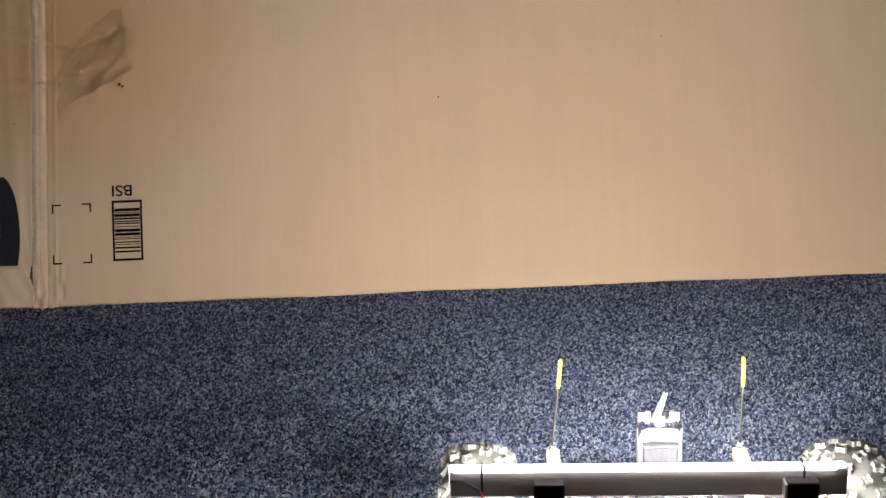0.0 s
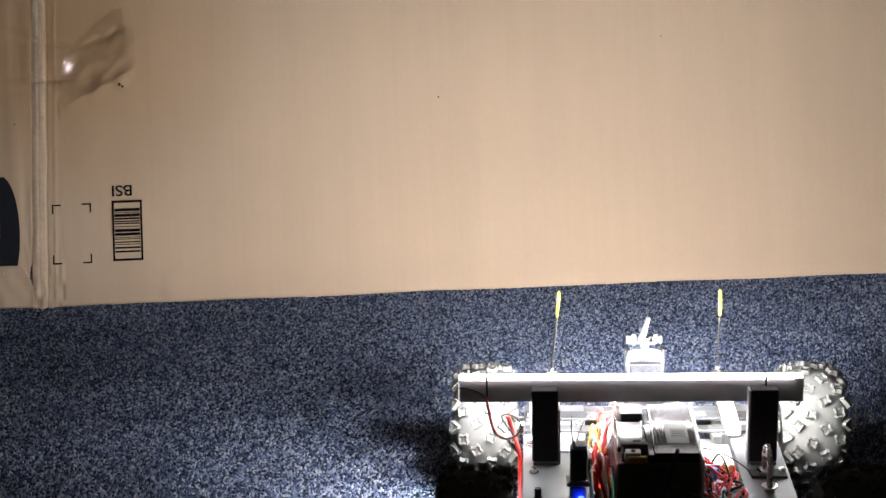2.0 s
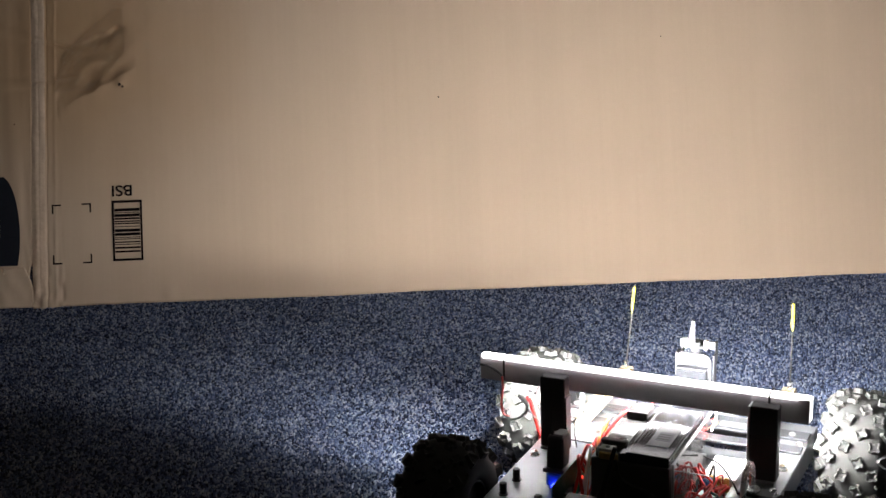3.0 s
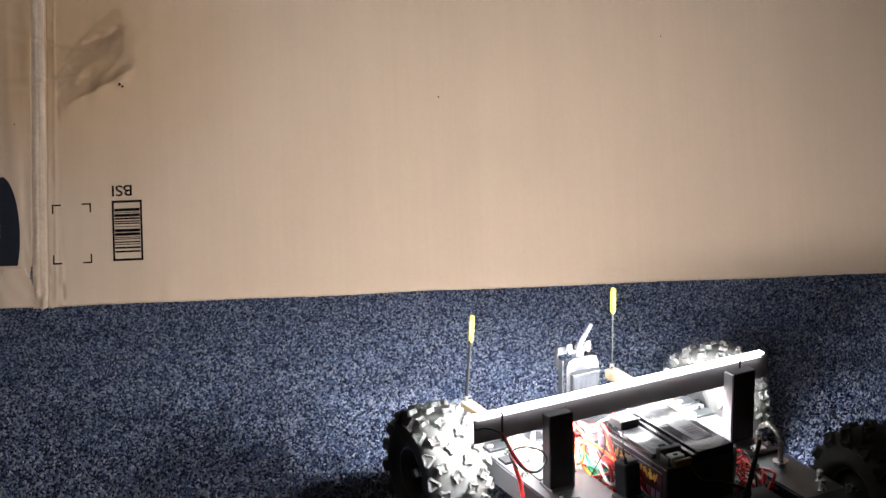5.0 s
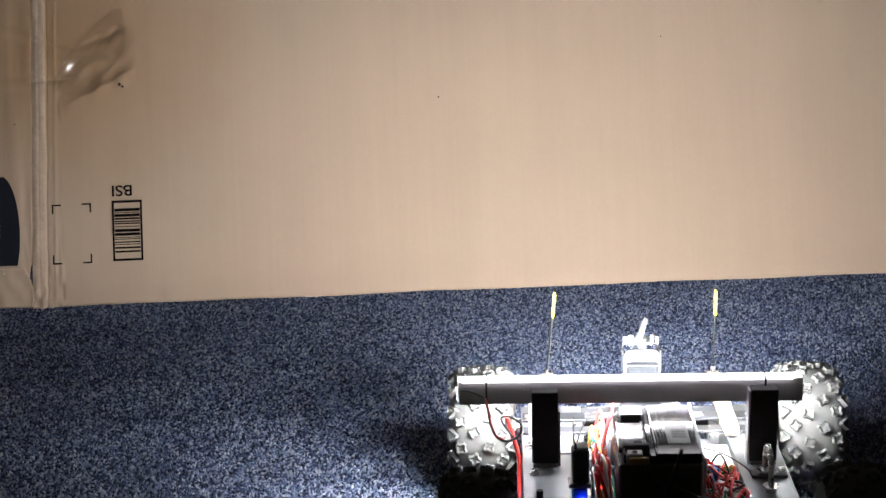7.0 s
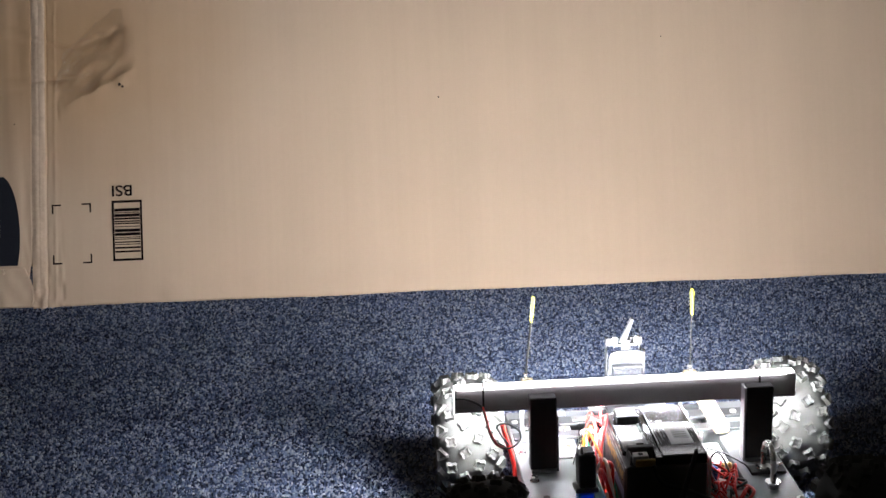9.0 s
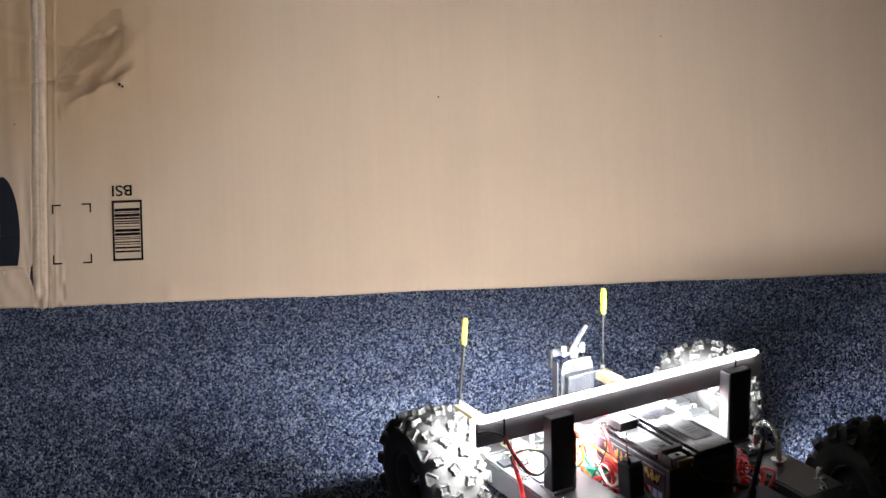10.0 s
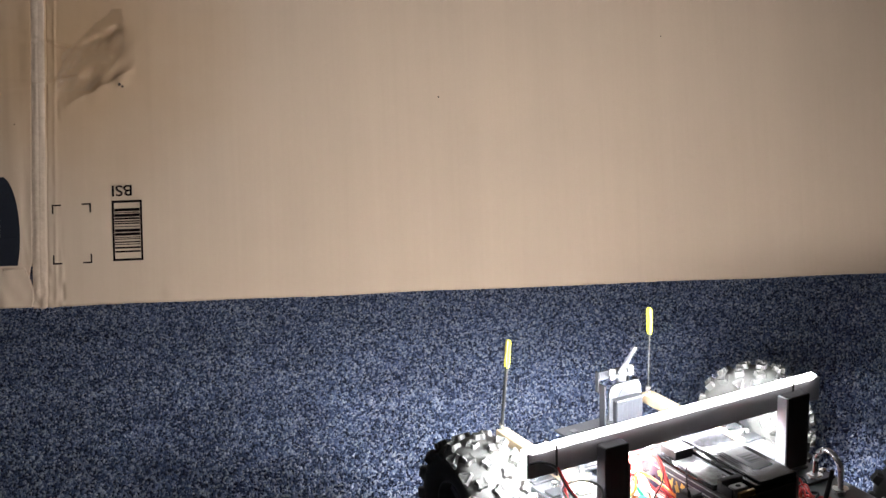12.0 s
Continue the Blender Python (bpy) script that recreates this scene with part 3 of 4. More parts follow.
def make_rim():
    bm = bmesh.new()
    w, r = WIDTH / 2 * 0.82, RADIUS - 0.0050 - 0.0415
    lathe_x(bm, [(-w, r + 0.001), (w, r + 0.001), (w, r - 0.002), (w * 0.75, r - 0.004), (-w * 0.75, r - 0.004), (-w, r - 0.002)], 40)
    lathe_x(bm, [(0.006, r - 0.003), (0.010, r - 0.003), (0.016, 0.014), (0.016, 0.004), (0.010, 0.004), (0.010, 0.014)], 40)
    lathe_x(bm, [(-0.024, r - 0.003), (-0.020, r - 0.003), (-0.020, 0.009), (-0.026, 0.009)], 40)
    for k in range(5):
        m = Matrix.Rotation(2 * math.pi * k / 5, 4, "X")
        box(bm, 0.010, 0.021, -0.0045, 0.0045, 0.010, r - 0.002, 0.001, m)
    me = bpy.data.meshes.new("rim")
    bm.normal_update()
    bm.to_mesh(me)
    bm.free()
    me.materials.append(M_RIM)
    return me


def make_hub():
    bm = bmesh.new()
    cyl(bm, (-0.028, 0, 0), (0.024, 0, 0), 0.0065, n=6)
    cyl(bm, (0.016, 0, 0), (0.0235, 0, 0), 0.0095, n=6)
    me = bpy.data.meshes.new("wheel")
    bm.to_mesh(me)
    bm.free()
    me.materials.append(M_STEEL)
    return me


ME_TYRE, ME_RIM, ME_HUB = make_tyre(), make_rim(), make_hub()
wheels = []
for side, x in enumerate(TRACK):
    for y in AXLES:
        hub = new("wheel", ME_HUB)
        hub.parent = rover
        tagged(hub, "chunky wheel on a hexagonal axle")
        tyre = new("tyre", ME_TYRE)
        tyre.parent = hub
        tagged(tyre, "knobbly black rubber tyre")
        rim = new("rim", ME_RIM)
        rim.parent = hub
        tagged(rim, "dished grey plastic rim")
        if side == 0:
            tyre.rotation_euler = rim.rotation_euler = (0, 0, math.pi)
        wheels.append((hub, side, x, y))


def rover_frame():
    deck = ZB - 0.1004
    for name, x0, x1, flange in (("deck_plate", -0.126, -0.050, -0.126), ("deck_plate", 0.124, 0.180, 0.177)):
        bm = bmesh.new()
        box(bm, x0, x1, -0.235, 0.158, deck - 0.003, deck, 0.0008)
        box(bm, flange, flange + 0.003, -0.233, 0.156, deck - 0.032, deck - 0.0032, 0.0006)
        inner = x1 - 0.003 if x0 < 0 else x0
        box(bm, inner, inner + 0.003, -0.233, 0.156, deck - 0.045, deck - 0.0032, 0.0006)
        part(name, bm, M_DECK, rover, "dark grey folded sheet metal deck")
    part("tray", boxes((-0.0498, 0.1238, -0.225, 0.155, deck - 0.050, deck - 0.0465, 0.0008)), M_FRONT_PALE, rover, "grey metal tray")
    for y0, y1, z in ((0.066, 0.084, 0.0), (0.105, 0.128, 0.0), (-0.222, -0.18, 0.0)):
        bm = bmesh.new()
        box(bm, -0.124, 0.178, y0, y1, deck + 0.0005, deck + 0.004, 0.0006)
        part("cross_plate", bm, M_FRONT, rover, "black slotted cross plate")
    for x in (-0.03, 0.028, 0.085):
        part("slot_cover", boxes((x - 0.016, x + 0.016, 0.110, 0.123, deck + 0.0042, deck + 0.006, 0.0006)), M_FRONT_PALE, rover, "grey cover strip")
    part("front_bumper", boxes((-0.10, 0.158, 0.1585, 0.162, deck - 0.03, deck - 0.002, 0.001)), M_FRONT, rover)
    nose = part("nose_plate", boxes((-0.018, 0.076, 0.1586, 0.2250, deck - 0.0018, deck + 0.0012, 0.0006)), M_FRONT_PALE, rover, "dark grey flat nose plate under the servo")
    part("nose_pad", boxes((-0.006, 0.003, 0.2020, 0.2110, deck + 0.0014, deck + 0.0027, 0.0004)), M_LABEL_DARK, nose, "small grey pad")
    part("nose_pad", boxes((-0.015, -0.010, 0.1780, 0.1830, deck + 0.0014, deck + 0.0032, 0.0004)), M_LABEL_DARK, nose, "small grey pad")
    part("rear_bumper", boxes((-0.124, 0.178, -0.240, -0.2355, deck - 0.04, deck - 0.001, 0.001)), M_DECK, rover)
    for x0, x1 in ((-0.140, -0.1265), (0.181, 0.198)):
        for y in AXLES:
            bm = bmesh.new()
            cyl(bm, (x0, y, RADIUS), (x1, y, RADIUS), 0.011, n=16)
            part("axle_bearing", bm, M_STEEL, rover)
    # gear motors under the deck
    for s, x in ((1, -0.088), (-1, 0.143)):
        for y in AXLES:
            bm = bmesh.new()
            cyl(bm, (x - 0.03, y, RADIUS - 0.012), (x + 0.03, y, RADIUS - 0.012), 0.0165, n=20)
            part("gear_motor", bm, M_STEEL, rover, "round metal gear motor")
    # bolts
    def bolt(x, y, z=deck, h=0.006, r=0.0042, material=M_STEEL, name="bolt"):
        bm = bmesh.new()
        cyl(bm, (x, y, z), (x, y, z + 0.0012), r * 1.35, n=14)
        cyl(bm, (x, y, z + 0.0012), (x, y, z + h), r, n=6)
        part(name, bm, material, rover)
    for x, y in ((0.172, -0.045), (0.168, 0.02), (0.172, 0.09), (0.158, 0.115), (-0.118, 0.03), (-0.105, 0.092), (-0.118, 0.115),
                 (-0.062, 0.035), (-0.060, 0.09), (0.131, 0.06), (-0.113, -0.045)):
        bolt(x, y)
    for x, y in ((0.166, -0.147), (0.152, -0.168), (0.17, -0.19)):
        bolt(x, y, h=0.013, r=0.0038)
    for x, y in ((-0.108, -0.115), (-0.108, -0.155), (-0.060, -0.17)):
        bolt(x, y, h=0.014, r=0.0042, material=M_BLACK, name="standoff")
    # motor clamp under the post foot
    part("bracket", boxes((0.135, 0.176, -0.062, -0.0425, deck + 0.0003, deck + 0.004, 0.0006)), M_BLACK, rover)
    return deck


DECK = rover_frame()


def light_bar():
    bar = part("light_bar", boxes((-0.2, 0.2, -0.0045, -0.0003, ZB - 0.029, ZB - 0.0005, 0.0008)), M_BAR, rover, "matt pale grey light bar rail")
    for k in range(4):
        z = ZB - 0.0258 + 0.0078 * k
        bm = bmesh.new()
        box(bm, -0.199, 0.199, 0.0002, 0.0098, z - 0.0036, z + 0.0036, 0.0012)
        part("strip_sleeve", bm, M_LED_SIDE, bar, "milky glowing sleeve of an LED strip")
        bm = bmesh.new()
        box(bm, -0.2005, -0.1993, 0.001, 0.009, z - 0.003, z + 0.003)
        part("strip_end", bm, M_LED_END, bar)
        if k == 3:
            continue
        bm = bmesh.new()
        box(bm, -0.183, 0.190, -0.0004, 0.0004, -0.0031, 0.0031, 0, Matrix.Translation((0, 0.0113, z)) @ Matrix.Rotation(radians(-19), 4, "X"))
        part("led_strip", bm, M_LED, bar, "glowing white LED strip")
    part("end_cap", boxes((0.1991, 0.1999, 0.0004, 0.0165, ZB - 0.0290, ZB - 0.0020, 0.0002)), M_LED_END, bar, "milky glowing end cap of the LED strips")
    # glowing rim added a little over the rail to brighten its back and the deck
    part("fill_rim", boxes((-0.196, 0.188, -0.0076, -0.0002, ZB - 0.0003, ZB + 0.0018, 0.0005)), M_FILL_RIM, bar, "milky glowing fill rim added over the rail")
    for x in (-0.167, 0.156):
        bm = bmesh.new()
        box(bm, x - 0.0012, x + 0.0012, -0.0086, 0.0140, ZB - 0.0305, ZB - 0.0297)
        box(bm, x - 0.0012, x + 0.0012, -0.0086, 0.0140, ZB + 0.0028, ZB + 0.0034)
        box(bm, x - 0.0012, x + 0.0012, -0.0086, -0.0078, ZB - 0.0297, ZB + 0.0028)
        box(bm, x - 0.0012, x + 0.0012, 0.0132, 0.0140, ZB - 0.0297, ZB + 0.0028)
        part("cable_tie", bm, M_BLACK, bar, "thin black cable tie")
    for x0, x1 in ((-0.1148, -0.0838), (0.1378, 0.1692)):
        bm = bmesh.new()
        box(bm, x0, x1, -0.0225, -0.0052, DECK + 0.0035, ZB - 0.0080, 0.0012)
        post = part("post", bm, M_BLACK, rover, "black square tube post")
        bm = bmesh.new()
        box(bm, x0 + 0.001, x1 - 0.001, -0.026, 0.004, DECK + 0.0002, DECK + 0.0034, 0.0008)
        part("post_foot", bm, M_DECK, post)
    # bare aluminium angle inside the posts
    part("angle_bracket", boxes((-0.0836, -0.0816, -0.022, -0.006, DECK, ZB - 0.032, 0.0004)), M_ALU, rover)
    part("angle_bracket", boxes((0.1352, 0.1376, -0.0222, -0.0054, DECK, ZB - 0.0090, 0.0004)), M_ANGLE, rover, "bare aluminium angle on the post")


light_bar()


def battery():
    x0, x1, y0, y1, z0, z1 = -0.0190, 0.0715, -0.1125, 0.030, DECK - 0.0463, ZB - 0.0458
    bm = bmesh.new()
    box(bm, x0, x1, y0, y1, z0, z1 - 0.012, 0.002, seg=2)
    b = part("battery", bm, M_BATT, rover, "black motorcycle battery with printed labels")
    # lid: a raised block, a sunk gutter and a lower block cut away at the terminal corners
    bm = bmesh.new()
    box(bm, x0 + 0.0405, x1 - 0.0005, y0 + 0.001, y1 - 0.001, z1 - 0.0119, z1, 0.0012, seg=2)
    box(bm, x0 + 0.0335, x0 + 0.0403, y0 + 0.001, y1 - 0.001, z1 - 0.0119, z1 - 0.0022, 0.0006)
    box(bm, x0 + 0.0005, x0 + 0.0333, y0 + 0.030, y1 - 0.002, z1 - 0.0119, z1 - 0.0068, 0.0014, seg=2)
    part("lid", bm, M_BATT_LID, b, "glossy black stepped battery lid")
    for xa, xb in ((x0 + 0.0412, x0 + 0.0419), (x0 + 0.0322, x0 + 0.0330)):
        zt = z1 if xa > x0 + 0.04 else z1 - 0.0067
        part("lid_ridge", boxes((xa, xb, y0 + 0.031, y1 - 0.004, zt + 0.0001, zt + 0.0012, 0.0002)), M_EDGE, b, "pale moulding edge")
    # clear window, its white reflection painted as a pale colour, with its moulded rim
    wx0, wx1, wy0, wy1, wz = x0 + 0.004, x0 + 0.0300, y0 + 0.034, y1 - 0.040, z1 - 0.0066
    part("lid_window", boxes((wx0, wx1, wy0, wy1, wz, wz + 0.0008, 0.0003)), M_WINDOW_GLARE, b, "glossy lid window with a white reflection painted in")
    bm = bmesh.new()
    for q in ((wx0 - 0.0016, wx0 - 0.0002, wy0 - 0.001, wy1 + 0.001), (wx1 + 0.0002, wx1 + 0.0016, wy0 - 0.001, wy1 + 0.001)):
        box(bm, *q, wz - 0.0001, wz + 0.0018, 0.0004)
    box(bm, wx0, wx1, wy0 - 0.0016, wy0 - 0.0003, wz - 0.0001, wz + 0.0016, 0.0004)
    part("window_rim", bm, M_EDGE, b, "pale moulded window rim")
    part("window_tab", boxes((wx1 - 0.011, wx1 - 0.002, wy0 + 0.002, wy0 + 0.013, wz + 0.0009, wz + 0.0022, 0.0006)), M_BATT_LID, b)
    # paper label with a smaller pasted slip
    part("top_label", boxes((0.0368, 0.0622, -0.0842, -0.0275, z1 + 0.0001, z1 + 0.0007)), M_PAPER, b, "white paper label")
    part("label_slip", boxes((0.0425, 0.0600, -0.0700, -0.0460, z1 + 0.0008, z1 + 0.0012)), M_SLIP, b, "smaller pasted grey slip")
    for k in range(3):
        part("label_print", boxes((0.0440, 0.0580, -0.0665 + 0.006 * k, -0.0650 + 0.006 * k, z1 + 0.0013, z1 + 0.0015)), M_LABEL, b)
    # thin lighter streaks laid along the lid
    for xa, ya, yb in ((0.0255, -0.083, -0.030), (0.0295, -0.072, -0.020), (0.0330, -0.064, -0.028)):
        part("lid_streak", boxes((xa, xa + 0.0010, ya, yb, z1 + 0.0001, z1 + 0.0004)), M_LABEL_DARK, b)
    # terminal at the near corner: a hollow lead block in a black shoe, with a brass nut
    tx, ty = -0.0020, y0 + 0.0095
    bm = bmesh.new()
    box(bm, x0 + 0.0045, x0 + 0.0345, y0 + 0.0215, y0 + 0.0295, z1 - 0.0119, z1 + 0.0020, 0.001)
    box(bm, x0 + 0.0045, x0 + 0.0070, y0 + 0.004, y0 + 0.0213, z1 - 0.0119, z1 - 0.0010, 0.0008)
    part("terminal_shoe", bm, M_BATT, b, "black moulded terminal shoe")
    bm = bmesh.new()
    box(bm, tx - 0.0085, tx + 0.0085, ty - 0.0065, ty + 0.0065, z1 - 0.0119, z1 - 0.0008, 0.0012, seg=2)
    part("terminal", bm, M_LEAD, b, "lead-grey battery terminal block")
    bm = bmesh.new()
    cyl(bm, (tx, ty, z1 - 0.0008), (tx, ty, z1 - 0.0003), 0.0030, n=14)
    part("terminal_hole", bm, M_BLACK, b, "dark threaded hole")
    bm = bmesh.new()
    cyl(bm, (tx - 0.0086, ty - 0.001, z1 - 0.0062), (tx - 0.0112, ty - 0.001, z1 - 0.0062), 0.0042, n=16)
    part("terminal_screw", bm, M_STEEL, b, "round steel screw head")
    bm = bmesh.new()
    box(bm, tx - 0.0070, tx + 0.0150, ty - 0.0112, ty - 0.0067, z1 - 0.0119, z1 - 0.0035, 0.0012, seg=2)
    part("terminal_nut", bm, M_BRASS, b, "brass square nut")
    # hood over the far terminal
    bm = bmesh.new()
    box(bm, x0 + 0.0080, x0 + 0.0330, -0.0080, y1 - 0.010, z1 - 0.0067, z1 + 0.0030, 0.0012, seg=2)
    part("terminal_hood", bm, M_HOOD, b, "black terminal hood")
    # pale strip stands for the lit top edge of the hood
    part("lit_hood_rim", boxes((x0 + 0.0072, x0 + 0.0338, -0.0086, -0.0060, z1 + 0.0031, z1 + 0.0041, 0.0004)), M_EDGE, b, "hood rim painted pale as if lit")
    # printed side label
    part("side_label", boxes((x0 - 0.0007, x0 - 0.0001, y0 + 0.008, y1 - 0.008, z0 + 0.012, z1 - 0.017)), M_PURPLE, b, "dark violet printed side label")
    part("label_rule", boxes((x0 - 0.0012, x0 - 0.0008, y0 + 0.008, y1 - 0.008, z1 - 0.0205, z1 - 0.0192)), M_EDGE, b)
    rnd = random.Random(8)
    for k in range(11):
        y = y0 + 0.020 + k * 0.0098
        bm = bmesh.new()
        m = Matrix.Translation((x0 - 0.0010, y, z1 - 0.0300 + 0.002 * rnd.random())) @ Matrix.Rotation(rnd.uniform(-0.5, 0.5), 4, "X")
        box(bm, -0.0002, 0.0002, -0.0012, 0.0012, -0.0062, 0.0062, 0, m)
        box(bm, -0.0002, 0.0002, 0.0013, 0.0050, rnd.choice((-0.006, 0.0)), rnd.choice((0.002, 0.006)), 0, m)
        part("label_flash", bm, M_GOLD, b, "jagged gold printed stroke")
    for k in range(7):
        part("label_bar", boxes((x0 - 0.0012, x0 - 0.0008, y0 + 0.012 + k * 0.010, y0 + 0.0195 + k * 0.010, z1 - 0.056, z1 - 0.044)), M_PRINT_BLUE, b, "pale blue printed bar")
    bm = bmesh.new()
    box(bm, x0 - 0.0010, x0 - 0.0002, y0 + 0.001, y1 - 0.001, z1 - 0.0140, z1 - 0.0128, 0.0002)
    part("case_seam", bm, M_EDGE, b, "pale glued seam of the case")


battery()


def gripper():
    """The upright servo in its aluminium bracket at the nose, with a small blade on top."""
    z0 = DECK + 0.004
    bm = bmesh.new()
    box(bm, 0.002, 0.052, 0.100, 0.178, z0 + 0.0002, z0 + 0.003, 0.0006)
    box(bm, 0.002, 0.0045, 0.145, 0.157, z0 + 0.003, ZB - 0.020, 0.0006)
    box(bm, 0.0495, 0.052, 0.145, 0.157, z0 + 0.003, ZB - 0.020, 0.0006)
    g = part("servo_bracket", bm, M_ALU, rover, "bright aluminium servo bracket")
    bm = bmesh.new()
    prof = [(0.004, -0.062), (0.004, -0.027), (0.007, -0.0195), (0.013, -0.017), (0.041, -0.017), (0.047, -0.0195), (0.050, -0.027), (0.050, -0.062)]
    inner = [(0.0085, -0.062), (0.0085, -0.046), (0.0455, -0.046), (0.0455, -0.062)]
    vs = [bm.verts.new((x, 0.1415, ZB + z)) for x, z in prof]
    vi = [bm.verts.new((x, 0.1385, ZB + z)) for x, z in prof]
    bm.faces.new(vs[::-1])
    bm.faces.new(vi)
    for k in range(len(prof)):
        j = (k + 1) % len(prof)
        bm.faces.new((vs[k], vs[j], vi[j], vi[k]))
    part("back_plate", bm, M_ALU, g, "rounded aluminium plate")
    part("servo", boxes((0.008, 0.046, 0.1285, 0.1383, ZB - 0.075, ZB - 0.036, 0.0015)), M_SERVO, g, "grey servo motor")
    part("servo_ear", boxes((0.0075, 0.0465, 0.1275, 0.1380, ZB - 0.0358, ZB - 0.0338, 0.0005)), M_SMOKE, g, "pale servo lid")
    for k in range(5):
        x = 0.0115 + 0.0072 * k
        part("servo_rib", boxes((x, x + 0.0040, 0.1277, 0.1284, ZB - 0.070, ZB - 0.039, 0.0003)), M_SERVO, g)
    for x, z in ((0.0355, -0.0265), (0.0425, -0.0275)):
        bm = bmesh.new()
        cyl(bm, (x, 0.1384, ZB + z), (x, 0.1362, ZB + z), 0.0022, n=10)
        part("plate_screw", bm, M_BATT, g, "dark plate screw")
    bm = bmesh.new()
    box(bm, 0.004, 0.050, 0.158, 0.161, ZB - 0.017, ZB - 0.006, 0.0006)
    box(bm, 0.004, 0.0065, 0.1613, 0.169, ZB - 0.035, ZB - 0.008, 0.0006)
    box(bm, 0.0475, 0.050, 0.1613, 0.169, ZB - 0.035, ZB - 0.008, 0.0006)
    part("tilt_frame", bm, M_ALU, g, "bright aluminium tilt frame")
    bm = bmesh.new()
    cyl(bm, (0.027, 0.147, ZB - 0.020), (0.027, 0.147, ZB - 0.004), 0.006, n=16)
    box(bm, 0.016, 0.038, 0.1445, 0.1495, ZB - 0.013, ZB - 0.009, 0.001)
    part("servo_horn", bm, M_SMOKE, g, "white servo horn")
    for x in (0.0135, 0.041):
        bm = bmesh.new()
        cyl(bm, (x, 0.147, ZB - 0.0135), (x, 0.147, ZB - 0.001), 0.0034, n=6)
        part("screw", bm, M_STEEL, g)
    m = Matrix.Translation((0.0225, 0.1435, ZB - 0.006)) @ Vector((0.0091, -0.0200, 0.0381)).to_track_quat("Z", "X").to_matrix().to_4x4() @ Matrix.Rotation(radians(90), 4, "Z")
    bm = bmesh.new()
    vs = box(bm, -0.0040, 0.0040, -0.0022, 0.0022, 0.0, 0.044, 0.0010)
    for v in vs:
        if v.co.z > 0.038:
            v.co.x = v.co.x * 0.5 + 0.0012
        elif v.co.z < 0.004:
            v.co.x *= 1.3
    bmesh.ops.transform(bm, matrix=m, verts=bm.verts)
    part("blade", bm, M_SMOKE, g, "small pale translucent blade")
    part("face_inset", boxes((0.0105, 0.0435, 0.1368, 0.1383, ZB - 0.058, ZB - 0.0365, 0.0004)), M_SERVO, g, "dull grey servo face")
    # dark triangle laid on the plate as the shade in its cut-out
    bm = bmesh.new()
    vs = [bm.verts.new(p) for p in ((0.015, 0.1383, ZB - 0.0335), (0.034, 0.1383, ZB - 0.0335), (0.023, 0.1383, ZB - 0.0225))]
    bm.faces.new(vs)
    r = bmesh.ops.extrude_face_region(bm, geom=bm.faces[:])
    bmesh.ops.translate(bm, vec=(0, -0.0008, 0), verts=[v for v in r["geom"] if isinstance(v, bmesh.types.BMVert)])
    part("cutout_shade", bm, M_SERVO, g, "dark triangle painted as the shade in a cut-out")


gripper()


def whiskers():
    for xb, xt, x0, x1 in ((-0.0905, -0.079, -0.097, -0.081), (0.129, 0.130, 0.120, 0.137)):
        blk = part("wood_block", boxes((x0, x1, 0.050, 0.234, DECK + 0.0041, DECK + 0.0165, 0.0008)), M_WOOD, rover, "raw pine wood block")
        bm = bmesh.new()
        cyl(bm, (xb, 0.230, DECK + 0.0165), (xb, 0.230, DECK + 0.024), 0.0034, n=10)
        part("socket", bm, M_STEEL, blk)
        bm = bmesh.new()
        vs = cyl(bm, (xb, 0.230, DECK + 0.020), (xt, 0.230, ZB + 0.028), 0.0014, n=8)
        if xb < 0:  # wrapped in tape, wider along the rover
            for v in vs:
                c = Vector((xb + (xt - xb) * (v.co.z - DECK - 0.020) / (ZB + 0.008 - DECK), 0.230, v.co.z))
                o = v.co - c
                v.co += 0.75 * o.dot(Vector((0.5, -0.87, 0))) * Vector((0.5, -0.87, 0))
        rod = part("whisker_rod", bm, M_ROD, rover, "thin black upright rod")
        k = Vector((xt - xb, 0, ZB + 0.028 - DECK - 0.02)).normalized()
        top, low = Vector((xt, 0.230, ZB + 0.030)), Vector((xt, 0.230, ZB + 0.030)) - k * 0.035
        bm = bmesh.new()
        side = Vector((0.35, -0.937, 0)).normalized()
        out = Vector((0.937, 0.35, 0)).normalized()
        prof = [(-0.0040, 0.0005), (-0.0016, 0.0013), (0.0016, 0.0013), (0.0040, 0.0005), (0.0040, -0.0005), (0.0016, -0.0013), (-0.0016, -0.0013), (-0.0040, -0.0005)]
        rings = []
        for a, s in ((0.0, 0.72), (0.12, 1.0), (0.9, 1.0), (1.0, 0.8)):
            c = low.lerp(top, a)
            rings.append([bm.verts.new(c + side * p * s + out * q * s) for p, q in prof])
        for a, b in zip(rings, rings[1:]):
            for i in range(8):
                bm.faces.new((a[i], a[(i + 1) % 8], b[(i + 1) % 8], b[i]))
        bm.faces.new(rings[0][::-1])
        bm.faces.new(rings[-1])
        part("flag", bm, M_YELLOW, rod, "bright yellow tape flag")
        bm = bmesh.new()
        mid = [low.lerp(top, a) - out * 0.0017 for a in (0.10, 0.98)]
        cyl(bm, mid[0], mid[1], 0.0011, n=6)
        part("seam", bm, M_SEAM, rod, "dark seam of the folded tape")


whiskers()


